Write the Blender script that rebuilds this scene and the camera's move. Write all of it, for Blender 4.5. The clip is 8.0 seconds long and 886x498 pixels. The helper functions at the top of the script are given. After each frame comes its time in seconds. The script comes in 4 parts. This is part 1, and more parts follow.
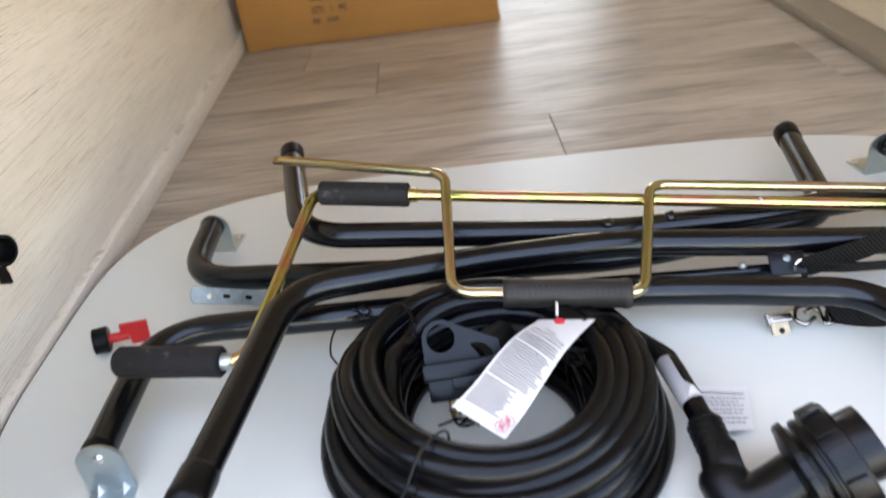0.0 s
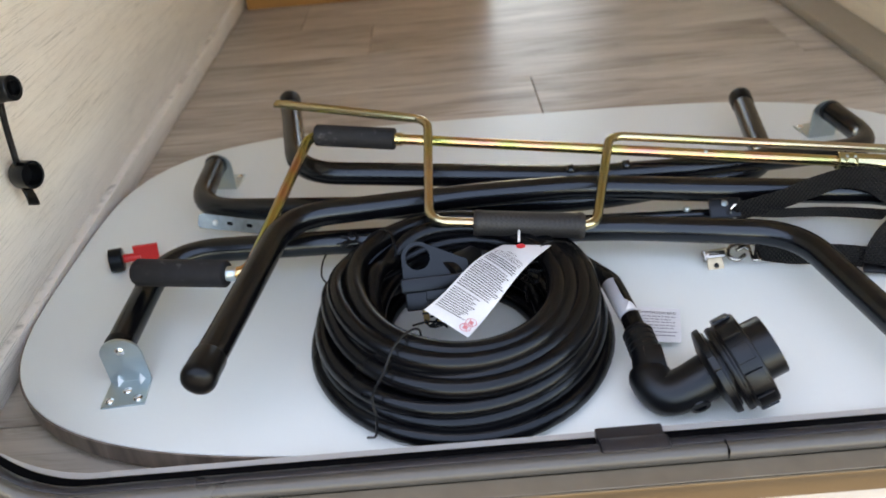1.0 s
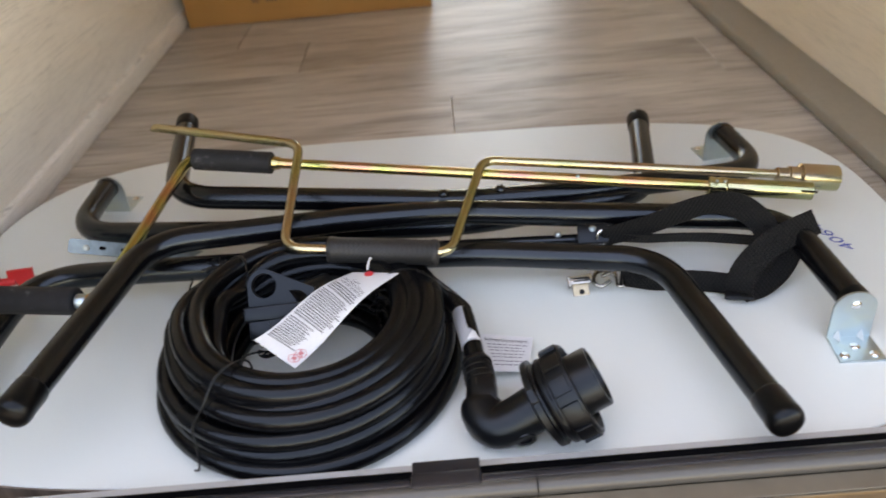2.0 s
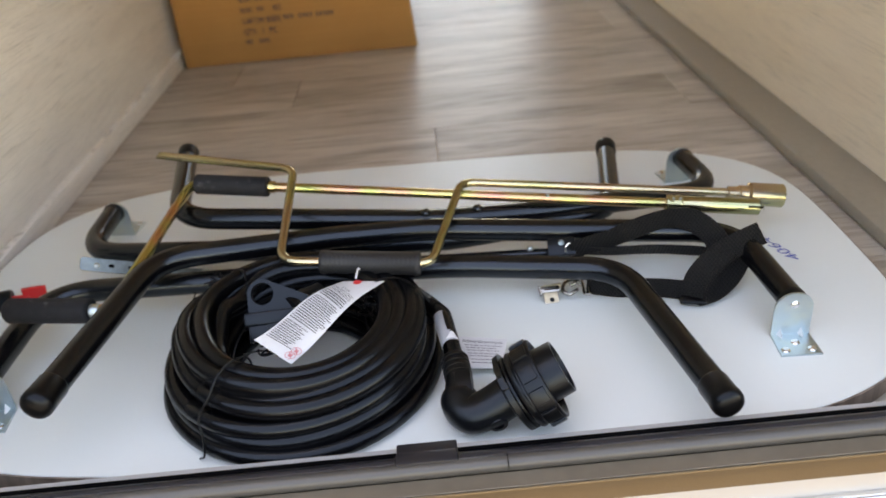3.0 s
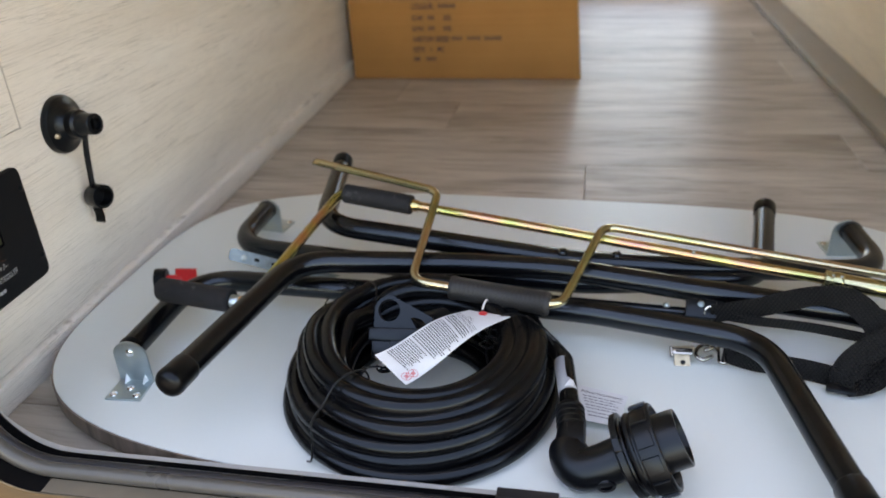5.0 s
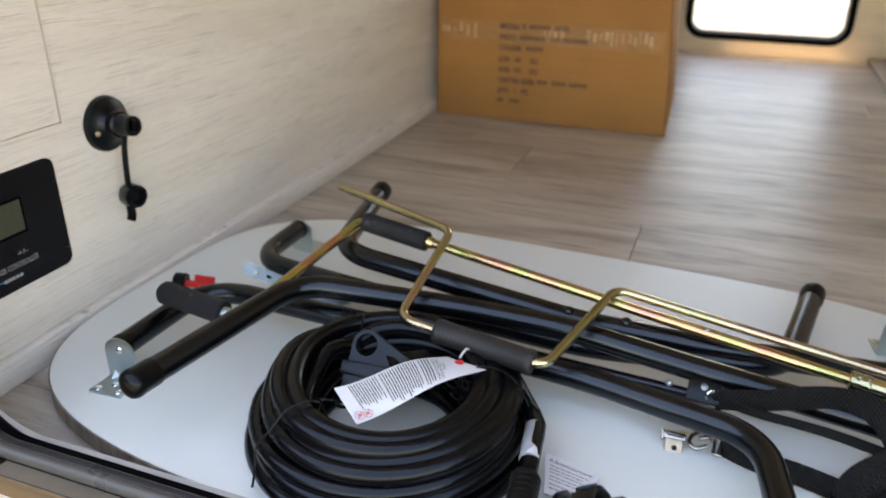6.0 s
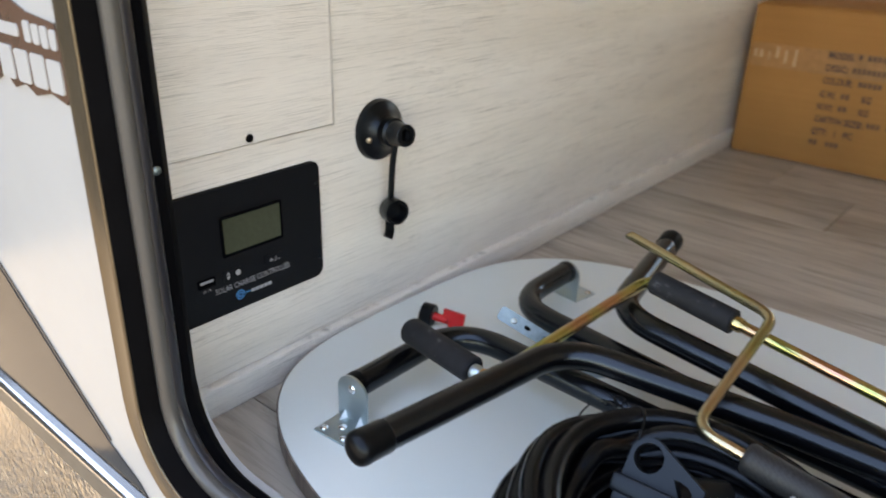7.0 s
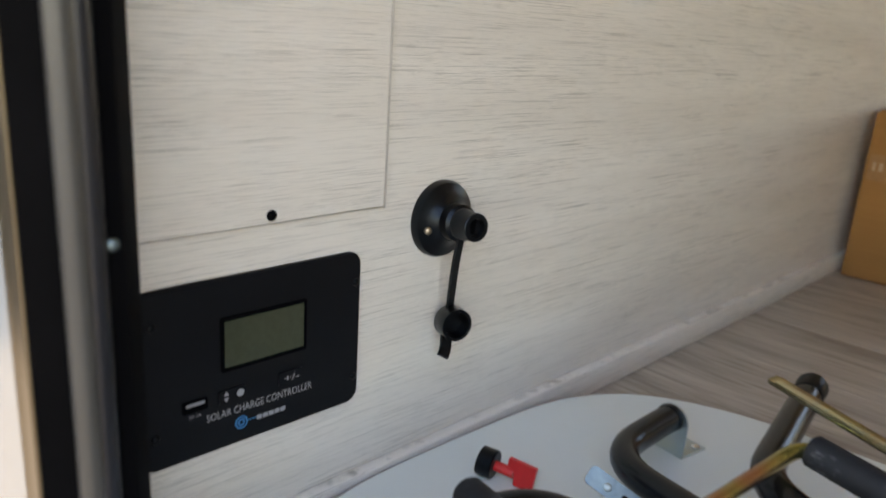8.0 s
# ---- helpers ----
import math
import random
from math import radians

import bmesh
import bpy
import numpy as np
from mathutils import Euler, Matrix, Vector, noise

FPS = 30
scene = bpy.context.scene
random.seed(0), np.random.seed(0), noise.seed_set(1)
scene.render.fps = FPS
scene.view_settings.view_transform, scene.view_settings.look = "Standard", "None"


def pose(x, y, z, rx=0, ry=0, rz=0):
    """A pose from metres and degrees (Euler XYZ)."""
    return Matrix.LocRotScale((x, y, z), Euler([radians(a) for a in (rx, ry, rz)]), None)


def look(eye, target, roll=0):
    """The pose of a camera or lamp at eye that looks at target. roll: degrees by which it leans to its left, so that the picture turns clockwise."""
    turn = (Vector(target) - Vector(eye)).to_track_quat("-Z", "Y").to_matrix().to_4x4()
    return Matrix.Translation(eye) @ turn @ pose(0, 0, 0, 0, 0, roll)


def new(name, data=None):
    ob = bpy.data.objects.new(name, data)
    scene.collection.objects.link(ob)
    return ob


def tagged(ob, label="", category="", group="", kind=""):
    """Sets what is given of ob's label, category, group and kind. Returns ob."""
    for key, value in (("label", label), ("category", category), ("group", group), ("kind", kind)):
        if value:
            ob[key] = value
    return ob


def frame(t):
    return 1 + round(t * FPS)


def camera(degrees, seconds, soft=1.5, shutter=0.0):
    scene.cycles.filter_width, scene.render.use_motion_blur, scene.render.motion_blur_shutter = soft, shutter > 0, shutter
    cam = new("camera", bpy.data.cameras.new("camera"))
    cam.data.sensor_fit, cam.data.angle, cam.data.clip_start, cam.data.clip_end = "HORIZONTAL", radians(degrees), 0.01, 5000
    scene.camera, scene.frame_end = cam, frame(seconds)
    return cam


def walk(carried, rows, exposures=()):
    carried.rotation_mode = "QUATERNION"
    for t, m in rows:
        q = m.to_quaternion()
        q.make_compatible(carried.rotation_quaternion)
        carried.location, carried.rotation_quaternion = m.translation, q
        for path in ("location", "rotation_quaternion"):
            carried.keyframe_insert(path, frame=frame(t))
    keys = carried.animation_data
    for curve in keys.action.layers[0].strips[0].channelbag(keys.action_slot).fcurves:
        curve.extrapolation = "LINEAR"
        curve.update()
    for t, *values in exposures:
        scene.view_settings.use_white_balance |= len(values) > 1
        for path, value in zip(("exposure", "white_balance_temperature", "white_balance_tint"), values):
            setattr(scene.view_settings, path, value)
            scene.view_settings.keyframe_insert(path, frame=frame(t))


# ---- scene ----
cam = camera(60.3, 8.0, soft=1.7, shutter=0.25)
cam.data.dof.use_dof, cam.data.dof.focus_distance, cam.data.dof.aperture_fstop = True, 0.68, 5.6
PATH = [
    (0, (0.03, -0.042, 0.483), (-0.026, 1.654, -0.576), -7.9),
    (0.5, (0.027, -0.143, 0.493), (-0.027, 1.514, -0.627), -6.8),
    (1, (0.039, -0.141, 0.501), (0.003, 1.514, -0.621), -5.7),
    (1.5, (0.098, -0.136, 0.515), (0.056, 1.522, -0.603), -5.7),
    (2, (0.177, -0.132, 0.498), (0.141, 1.54, -0.599), -5.7),
    (2.2, (0.202, -0.132, 0.498), (0.176, 1.546, -0.59), -5.7),
    (3.3, (0.168, -0.25, 0.52), (0.169, 1.492, -0.464), -5.6),
    (3.5, (0.155, -0.265, 0.522), (0.145, 1.485, -0.445), -5.6),
    (4, (0.144, -0.265, 0.53), (0.056, 1.497, -0.412), -5.1),
    (4.5, (0.151, -0.252, 0.53), (-0.059, 1.501, -0.41), -4.3),
    (4.7, (0.163, -0.229, 0.528), (-0.103, 1.515, -0.415), -3.8),
    (5.8, (0.277, -0.153, 0.504), (-0.305, 1.544, -0.38), -0.4),
    (6, (0.293, -0.143, 0.509), (-0.343, 1.555, -0.335), 0.5),
    (6.5, (0.23, -0.08, 0.486), (-0.675, 1.52, -0.302), 1.9),
    (7, (0.172, -0.022, 0.478), (-0.997, 1.379, -0.341), 1.4),
    (7.5, (0.128, 0.029, 0.457), (-1.148, 1.382, -0.278), 3.0),
    (8, (0.039, 0.104, 0.413), (-1.3, 1.478, -0.151), 3.8),
]
walk(cam, [(t, look(eye, target, roll)) for t, eye, target, roll in PATH], exposures=[(0.0, 3.49, 11100, 19), (1.0, 3.17, 10900, 17), (2.0, 3.09, 11800, 20), (3.5, 2.98, 10900, 18), (4.5, 2.93, 10200, 17), (6.0, 3.03, 10100, 17), (6.5, 2.99, 9200, 16), (7.0, 3.02, 9300, 15), (7.5, 2.93, 9200, 14), (8.0, 2.76, 9100, 15)])

# ---- daylight ----
SUN_FROM = Vector((-0.16, 0.13, 0.90)).normalized()
world = bpy.data.worlds.new("daylight")
world.use_nodes = True
scene.world = world
sky = world.node_tree.nodes.new("ShaderNodeTexSky")
sky.sky_type, sky.sun_disc = "NISHITA", False
sky.sun_elevation = math.asin(SUN_FROM.z)
sky.sun_rotation = math.atan2(SUN_FROM.x, SUN_FROM.y)
sky.ozone_density, sky.dust_density = 1.8, 0.5
background = world.node_tree.nodes["Background"]
world.node_tree.links.new(sky.outputs["Color"], background.inputs["Color"])
background.inputs["Strength"].default_value = 0.15
sun = new("sun", bpy.data.lights.new("sun", "SUN"))
sun.data.energy, sun.data.angle, sun.data.color = 2.3, radians(0.5), (1.0, 0.87, 0.70)
sun.matrix_world = look(SUN_FROM * 20, (0, 0, 0))


# ---- materials ----
class Mat:
    """A node material with a Principled shader and object coordinates."""

    def __init__(self, name, color=(0.5, 0.5, 0.5), rough=0.5, metal=0.0, spec=0.5, tint=(1, 1, 1)):
        self.m = bpy.data.materials.new(name)
        self.m.use_nodes = True
        self.t = self.m.node_tree
        self.b = self.t.nodes["Principled BSDF"]
        self.b.inputs["Base Color"].default_value = (*color, 1)
        self.b.inputs["Roughness"].default_value = rough
        self.b.inputs["Metallic"].default_value = metal
        self.b.inputs["Specular IOR Level"].default_value = spec
        self.b.inputs["Specular Tint"].default_value = (*tint, 1)
        self.co = self.t.nodes.new("ShaderNodeTexCoord").outputs["Object"]

    def link(self, a, b):
        self.t.links.new(a, b)

    def shifted(self):
        """Coordinates moved by each object's own random number."""
        info = self.t.nodes.new("ShaderNodeObjectInfo")
        mul = self.t.nodes.new("ShaderNodeVectorMath")
        mul.operation = "MULTIPLY_ADD"
        comb = self.t.nodes.new("ShaderNodeCombineXYZ")
        for k in range(3):
            self.link(info.outputs["Random"], comb.inputs[k])
        mul.inputs[1].default_value = (7.3, 5.1, 3.7)
        self.link(comb.outputs[0], mul.inputs[0])
        self.link(self.co, mul.inputs[2])
        self.co = mul.outputs[0]
        return info.outputs["Random"]

    def noise(self, scale=(1, 1, 1), size=1.0, detail=4.0, rough=0.55, warp=0.0):
        mp = self.t.nodes.new("ShaderNodeMapping")
        mp.inputs["Scale"].default_value = scale
        self.link(self.co, mp.inputs["Vector"])
        n = self.t.nodes.new("ShaderNodeTexNoise")
        n.inputs["Scale"].default_value, n.inputs["Detail"].default_value = size, detail
        n.inputs["Roughness"].default_value, n.inputs["Distortion"].default_value = rough, warp
        self.link(mp.outputs[0], n.inputs["Vector"])
        return n.outputs["Fac"]

    def ramp(self, fac, stops):
        r = self.t.nodes.new("ShaderNodeValToRGB")
        while len(r.color_ramp.elements) < len(stops):
            r.color_ramp.elements.new(0.5)
        for e, (p, c) in zip(r.color_ramp.elements, stops):
            e.position = p
            e.color = (*c, 1) if isinstance(c, tuple) else (c, c, c, 1)
        self.link(fac, r.inputs["Fac"])
        return r.outputs["Color"]

    def mix(self, fac, a, b, kind="MIX"):
        n = self.t.nodes.new("ShaderNodeMix")
        n.data_type, n.blend_type = "RGBA", kind
        for v, slot in ((fac, n.inputs[0]), (a, n.inputs[6]), (b, n.inputs[7])):
            if isinstance(v, bpy.types.NodeSocket):
                self.link(v, slot)
            else:
                slot.default_value = (*v, 1) if isinstance(v, tuple) else v
        return n.outputs[2]

    def color(self, sock):
        self.link(sock, self.b.inputs["Base Color"])
        return self

    def rough(self, sock):
        self.link(sock, self.b.inputs["Roughness"])
        return self

    def bump(self, sock, depth, strength=1.0):
        n = self.t.nodes.new("ShaderNodeBump")
        n.inputs["Distance"].default_value, n.inputs["Strength"].default_value = depth, strength
        self.link(sock, n.inputs["Height"])
        self.link(n.outputs[0], self.b.inputs["Normal"])
        return self


def plain(name, color, rough, metal=0.0, spread=0.15, grain=400.0, bump=0.0, spec=0.5, gloss=0.05, tint=(1, 1, 1)):
    """A plain surface whose tone and gloss vary a little at two scales."""
    k = Mat(name, color, rough, metal, spec, tint)
    big, fine = k.noise(size=14.0, detail=3), k.noise(size=grain, detail=2)
    both = k.mix(0.45, big, fine)
    k.color(k.ramp(both, [(0.3, tuple(c * (1 - spread) for c in color)), (0.7, tuple(min(1, c * (1 + spread)) for c in color))]))
    k.rough(k.ramp(big, [(0.3, max(0.03, rough - gloss)), (0.7, rough + gloss)]))
    if bump:
        k.bump(fine, bump)
    return k.m


def paper_wall(name, low, high, ink):
    k = Mat(name, rough=0.55)
    broad = k.noise((1.2, 1.2, 12), 1.5, 3)
    base = k.ramp(broad, [(0.3, low), (0.7, high)])
    grain = k.noise((13, 13, 1500), 1.0, 4, 0.6, 0.0)
    fine = k.noise((60, 60, 3400), 1.0, 3, 0.65)
    streak = k.ramp(grain, [(0.385, 0.0), (0.435, 1.0)])
    thin = k.ramp(fine, [(0.395, 0.0), (0.45, 1.0)])
    c = k.mix(streak, ink, base)
    c = k.mix(k.mix(0.5, thin, (1.0, 1.0, 1.0)), ink, c)
    patchy = k.ramp(k.noise((3, 3, 16), 2.0, 3), [(0.35, 0.32), (0.65, 0.92)])
    k.color(k.mix(patchy, base, c))
    k.bump(k.mix(0.5, grain, fine), 0.0005, 0.6)
    return k.m


def plank_floor():
    k = Mat("grey_oak_vinyl", rough=0.3, spec=0.36)
    rnd = k.shifted()
    broad = k.noise((1.6, 7, 7), 1.3, 4, 0.6, 0.8)
    grain = k.noise((5, 70, 70), 1.0, 6, 0.65, 1.2)
    fine = k.noise((30, 500, 300), 1.0, 3)
    c = k.ramp(broad, [(0.30, (0.37, 0.315, 0.255)), (0.5, (0.545, 0.48, 0.405)), (0.70, (0.69, 0.625, 0.54))])
    g = k.ramp(grain, [(0.32, (0.45, 0.42, 0.40)), (0.5, (0.84, 0.84, 0.84)), (0.7, (1.0, 1.0, 1.0))])
    c = k.mix(0.75, c, g, "MULTIPLY")
    tone = k.ramp(rnd, [(0.0, (0.86, 0.85, 0.84)), (1.0, (1.0, 1.0, 1.0))])
    k.color(k.mix(1.0, c, tone, "MULTIPLY"))
    k.rough(k.ramp(grain, [(0.3, 0.46), (0.7, 0.36)]))
    k.bump(k.mix(0.5, grain, fine), 0.0004, 0.5)
    return k.m


def zinc_yellow():
    k = Mat("yellow_zinc_plate", rough=0.24, metal=1.0)
    a = k.noise(size=13.0, detail=1)
    c = k.ramp(a, [(0.25, (0.34, 0.37, 0.19)), (0.42, (0.43, 0.40, 0.24)), (0.52, (0.46, 0.39, 0.265)), (0.62, (0.45, 0.32, 0.235)), (0.75, (0.36, 0.37, 0.20))])
    k.color(c)
    k.rough(k.ramp(k.noise(size=25.0), [(0.3, 0.18), (0.7, 0.26)]))
    return k.m


def zinc_rainbow():
    k = Mat("iridescent_zinc_plate", rough=0.22, metal=1.0)
    a = k.noise(size=22.0, detail=1, rough=0.4)
    k.color(k.ramp(a, [(0.30, (0.40, 0.42, 0.15)), (0.42, (0.50, 0.40, 0.19)), (0.53, (0.54, 0.32, 0.19)), (0.70, (0.52, 0.26, 0.20))]))
    return k.m


def galvanised():
    k = Mat("zinc_plated_steel", rough=0.3, metal=1.0)
    k.color(k.ramp(k.noise(size=30.0, detail=2), [(0.3, (0.42, 0.52, 0.56)), (0.55, (0.50, 0.585, 0.60)), (0.7, (0.56, 0.61, 0.56))]))
    k.rough(k.ramp(k.noise(size=20.0, detail=1), [(0.3, 0.33), (0.7, 0.42)]))
    return k.m


def board_edge():
    k = Mat("wood_print_edge_band", rough=0.45)
    g = k.noise((60, 60, 5), 1.0, 5, 0.6, 0.5)
    k.color(k.ramp(g, [(0.3, (0.085, 0.062, 0.05)), (0.55, (0.19, 0.145, 0.115)), (0.75, (0.30, 0.25, 0.21))]))
    return k.m


def cardboard():
    k = Mat("brown_cardboard", rough=0.75, spec=0.25)
    a, b = k.noise(size=5.0, detail=4), k.noise((3, 3, 260), 1.0, 2)
    k.color(k.ramp(k.mix(0.3, a, b), [(0.3, (0.35, 0.155, 0.048)), (0.7, (0.44, 0.205, 0.066))]))
    k.bump(b, 0.0006, 0.4)
    return k.m


def webbing():
    k = Mat("woven_nylon", rough=0.7, spec=0.3)
    waves = []
    for turn in (0.7, -0.7):
        mp = k.t.nodes.new("ShaderNodeMapping")
        mp.inputs["Rotation"].default_value = (0.5, turn, 0.3)
        k.link(k.co, mp.inputs["Vector"])
        w = k.t.nodes.new("ShaderNodeTexWave")
        w.inputs["Scale"].default_value, w.inputs["Distortion"].default_value = 105.0, 0.6
        k.link(mp.outputs[0], w.inputs["Vector"])
        waves.append(w.outputs["Color"])
    weave = k.mix(1.0, waves[0], waves[1], "MULTIPLY")
    k.color(k.ramp(weave, [(0.05, (0.0008, 0.0008, 0.0009)), (0.7, (0.0075, 0.0075, 0.0085))]))
    k.bump(weave, 0.0022, 1.0)
    return k.m


def concrete():
    k = Mat("speckled_paving", rough=0.6)
    a, b = k.noise(size=1.3, detail=5), k.noise(size=130.0, detail=3)
    k.color(k.mix(0.5, k.ramp(a, [(0.3, (0.145, 0.132, 0.11)), (0.7, (0.20, 0.185, 0.155))]), k.ramp(b, [(0.35, (0.06, 0.053, 0.045)), (0.6, (0.25, 0.23, 0.20))])))
    k.rough(k.ramp(b, [(0.4, 0.3), (0.6, 0.7)]))
    k.bump(b, 0.004, 0.7)
    return k.m


def hammered():
    k = Mat("hammered_aluminium", (0.62, 0.57, 0.48), 0.26, 1.0)
    dent, dirt = k.noise((1.0, 1.0, 0.55), 190.0, 1, 0.4), k.noise(size=9.0, detail=4)
    k.color(k.ramp(dirt, [(0.3, (0.50, 0.45, 0.37)), (0.7, (0.68, 0.63, 0.55))]))
    k.bump(dent, 0.006, 1.0)
    return k.m


def cord_rubber():
    # The bluish tint puts sky colour into the cord's highlights.
    k = Mat("black_cord_jacket", rough=0.42, spec=0.27, tint=(0.74, 0.87, 1.0))
    a, b = k.noise(size=30.0, detail=4), k.noise(size=900.0, detail=2)
    k.color(k.ramp(a, [(0.3, (0.0014, 0.0014, 0.0018)), (0.7, (0.0034, 0.0034, 0.004))]))
    k.rough(k.ramp(k.noise(size=18.0, detail=2), [(0.3, 0.20), (0.7, 0.28)]))
    k.bump(b, 0.0002, 0.5)
    return k.m


def ribbed_grip():
    k = Mat("knurled_grip_rubber", (0.02, 0.02, 0.022), 0.6)
    w = k.t.nodes.new("ShaderNodeTexChecker")
    w.inputs["Scale"].default_value = 430.0
    k.link(k.co, w.inputs["Vector"])
    k.bump(w.outputs["Fac"], 0.0016, 1.0)
    worn = k.ramp(k.noise(size=40.0, detail=4), [(0.3, (0.007, 0.007, 0.008)), (0.7, (0.017, 0.017, 0.019))])
    k.color(k.mix(w.outputs["Fac"], worn, (0.004, 0.004, 0.0045)))
    return k.m


def foam_grip():
    k = Mat("foam_grip", rough=0.72, spec=0.3)
    a = k.noise(size=60.0, detail=5, rough=0.7)
    k.color(k.ramp(a, [(0.3, (0.007, 0.007, 0.009)), (0.60, (0.013, 0.0135, 0.016)), (0.70, (0.075, 0.075, 0.08))]))
    k.bump(k.noise(size=1200.0), 0.0003, 0.6)
    return k.m


# Tint that puts blue sky reflection into the gloss of black parts.
COOL = (0.74, 0.87, 1.0)
RAINBOW = zinc_rainbow()
# Copy of the wall print; far end's warm light is put into its colour.
WARMWALL = paper_wall("warm_tinted_wood_print_wall", (0.76, 0.64, 0.49), (0.86, 0.74, 0.58), (0.52, 0.43, 0.33))
WALL, PLANK, ZINC, GALV, EDGE = paper_wall("wood_print_wall", (0.71, 0.655, 0.585), (0.81, 0.76, 0.69), (0.36, 0.325, 0.28)), plank_floor(), zinc_yellow(), galvanised(), board_edge()
CARD, WEB, PAVING, CORD, KNURL, FOAM = cardboard(), webbing(), concrete(), cord_rubber(), ribbed_grip(), foam_grip()
LAMINATE = plain("white_laminate", (0.685, 0.735, 0.715), 0.34, spread=0.012, grain=900, gloss=0.006)
TUBE = plain("black_enamel", (0.0018, 0.0018, 0.0024), 0.25, spread=0.3, grain=700, gloss=0.02, spec=0.5, tint=COOL)
CAP = plain("black_rubber", (0.0032, 0.0030, 0.0031), 0.30, spread=0.3, grain=500, spec=0.2, tint=COOL)
PLASTIC = plain("black_moulded_plastic", (0.0026, 0.0026, 0.0031), 0.32, spread=0.3, grain=800, bump=0.0001, spec=0.32, tint=COOL)
PANEL = plain("black_panel_coat", (0.004, 0.0045, 0.006), 0.5, spread=0.25, grain=900, bump=0.0001, spec=0.2)
LCD = plain("grey_green_display", (0.055, 0.062, 0.04), 0.15, spread=0.12, grain=200)
PANELPRINT = plain("pale_grey_print", (0.32, 0.33, 0.35), 0.6, spread=0.05)
BOXINK = plain("faded_box_print", (0.065, 0.038, 0.03), 0.6, spread=0.2)
BARINK = plain("faint_box_print", (0.13, 0.068, 0.036), 0.6, spread=0.5, grain=260)
INK = plain("black_ink", (0.03, 0.03, 0.035), 0.6, spread=0.2)
GREYINK = plain("grey_ink", (0.22, 0.22, 0.24), 0.6, spread=0.2)
REDINK = plain("red_ink", (0.7, 0.03, 0.04), 0.5, spread=0.1)
PINKINK = plain("pink_ink", (0.62, 0.2, 0.22), 0.6, spread=0.1)
BLUEINK = plain("blue_marker", (0.02, 0.06, 0.35), 0.5, spread=0.2)
CYAN = plain("blue_print", (0.02, 0.22, 0.5), 0.5, spread=0.1)
PAPER = plain("white_label_paper", (0.62, 0.63, 0.65), 0.5, spread=0.04, grain=300)
GREYLABEL = plain("grey_label_film", (0.27, 0.285, 0.31), 0.35, spread=0.05)
RED = plain("red_plastic", (0.62, 0.012, 0.015), 0.35, spread=0.12)
CHROME = plain("polished_steel", (0.75, 0.75, 0.74), 0.12, 1.0, spread=0.06)
DULLZINC = plain("dull_zinc_strip", (0.24, 0.30, 0.31), 0.42, 1.0, spread=0.35, grain=130)
# Brighter matte copy of bracket zinc: light on the ribs is put into colour.
RIBZINC = plain("lit_zinc_rib", (0.62, 0.67, 0.69), 0.5, 0.0, spread=0.1, grain=120)
STEEL = plain("worn_plated_steel", (0.42, 0.34, 0.24), 0.36, 0.8, spread=0.35, grain=90)
NICKEL = plain("dark_nickel_plate", (0.36, 0.34, 0.31), 0.16, 1.0, spread=0.3, grain=200)
BRASS = plain("brass", (0.62, 0.45, 0.18), 0.3, 1.0, spread=0.12)
BRONZE = plain("dark_bronze_paint", (0.0035, 0.0032, 0.0036), 0.5, spec=0.08, spread=0.3, grain=300)
# Brown of the skirt's edge strip and of the painted reflection on the sill.
SILL = plain("satin_brown_bronze", (0.135, 0.110, 0.082), 0.42, 0.1, spread=0.15, grain=70, gloss=0.06)
BEAD = plain("bronze_anodised_face", (0.15, 0.118, 0.078), 0.3, 0.75, spread=0.1, grain=600, gloss=0.03)
SEAL = plain("grey_rubber_seal", (0.060, 0.056, 0.051), 0.3, spec=0.45, spread=0.1, grain=500, gloss=0.03)
SEALIN = plain("slate_rubber_seal", (0.016, 0.016, 0.019), 0.3, spec=0.35, spread=0.1, grain=500, gloss=0.03)
JAMB = plain("black_rubber_trim", (0.0018, 0.0018, 0.0024), 0.7, spread=0.3, grain=500, spec=0.04)
GELCOAT = plain("white_gelcoat", (0.39, 0.385, 0.37), 0.18, spread=0.02, grain=30)
DARKWALL = plain("unseen_dark_wall", (0.045, 0.044, 0.042), 0.8, spread=0.2, grain=60, bump=0.002)
GRAPHIC = plain("dark_grey_vinyl_graphic", (0.03, 0.03, 0.031), 0.06, spread=0.1, grain=40)
BROWN = plain("brown_vinyl_graphic", (0.10, 0.055, 0.035), 0.2, spread=0.1, grain=40)
PANELEDGE = plain("darker_panel_edge", (0.50, 0.46, 0.41), 0.7, spread=0.15, grain=300)
SKIRT = hammered()
LEDGE = plain("grey_painted_ledge", (0.29, 0.245, 0.19), 0.5, spread=0.08, grain=120, bump=0.0003)
LINING = plain("pale_lining", (0.80, 0.70, 0.575), 0.6, spread=0.05, grain=120)
TAPE = plain("clear_packing_tape", (0.37, 0.168, 0.054), 0.5, spread=0.25, grain=60, bump=0.001)
CREASE = plain("creased_tape", (0.50, 0.33, 0.20), 0.3, spread=0.2, grain=120)


# ---- helpers for meshes ----
BASE = {}


def thing(name, at, label, category, group=""):
    ob = new(name)
    ob.location = at
    ob.empty_display_size = 0.03
    BASE[ob] = Vector(at)
    return tagged(ob, label, category, group)


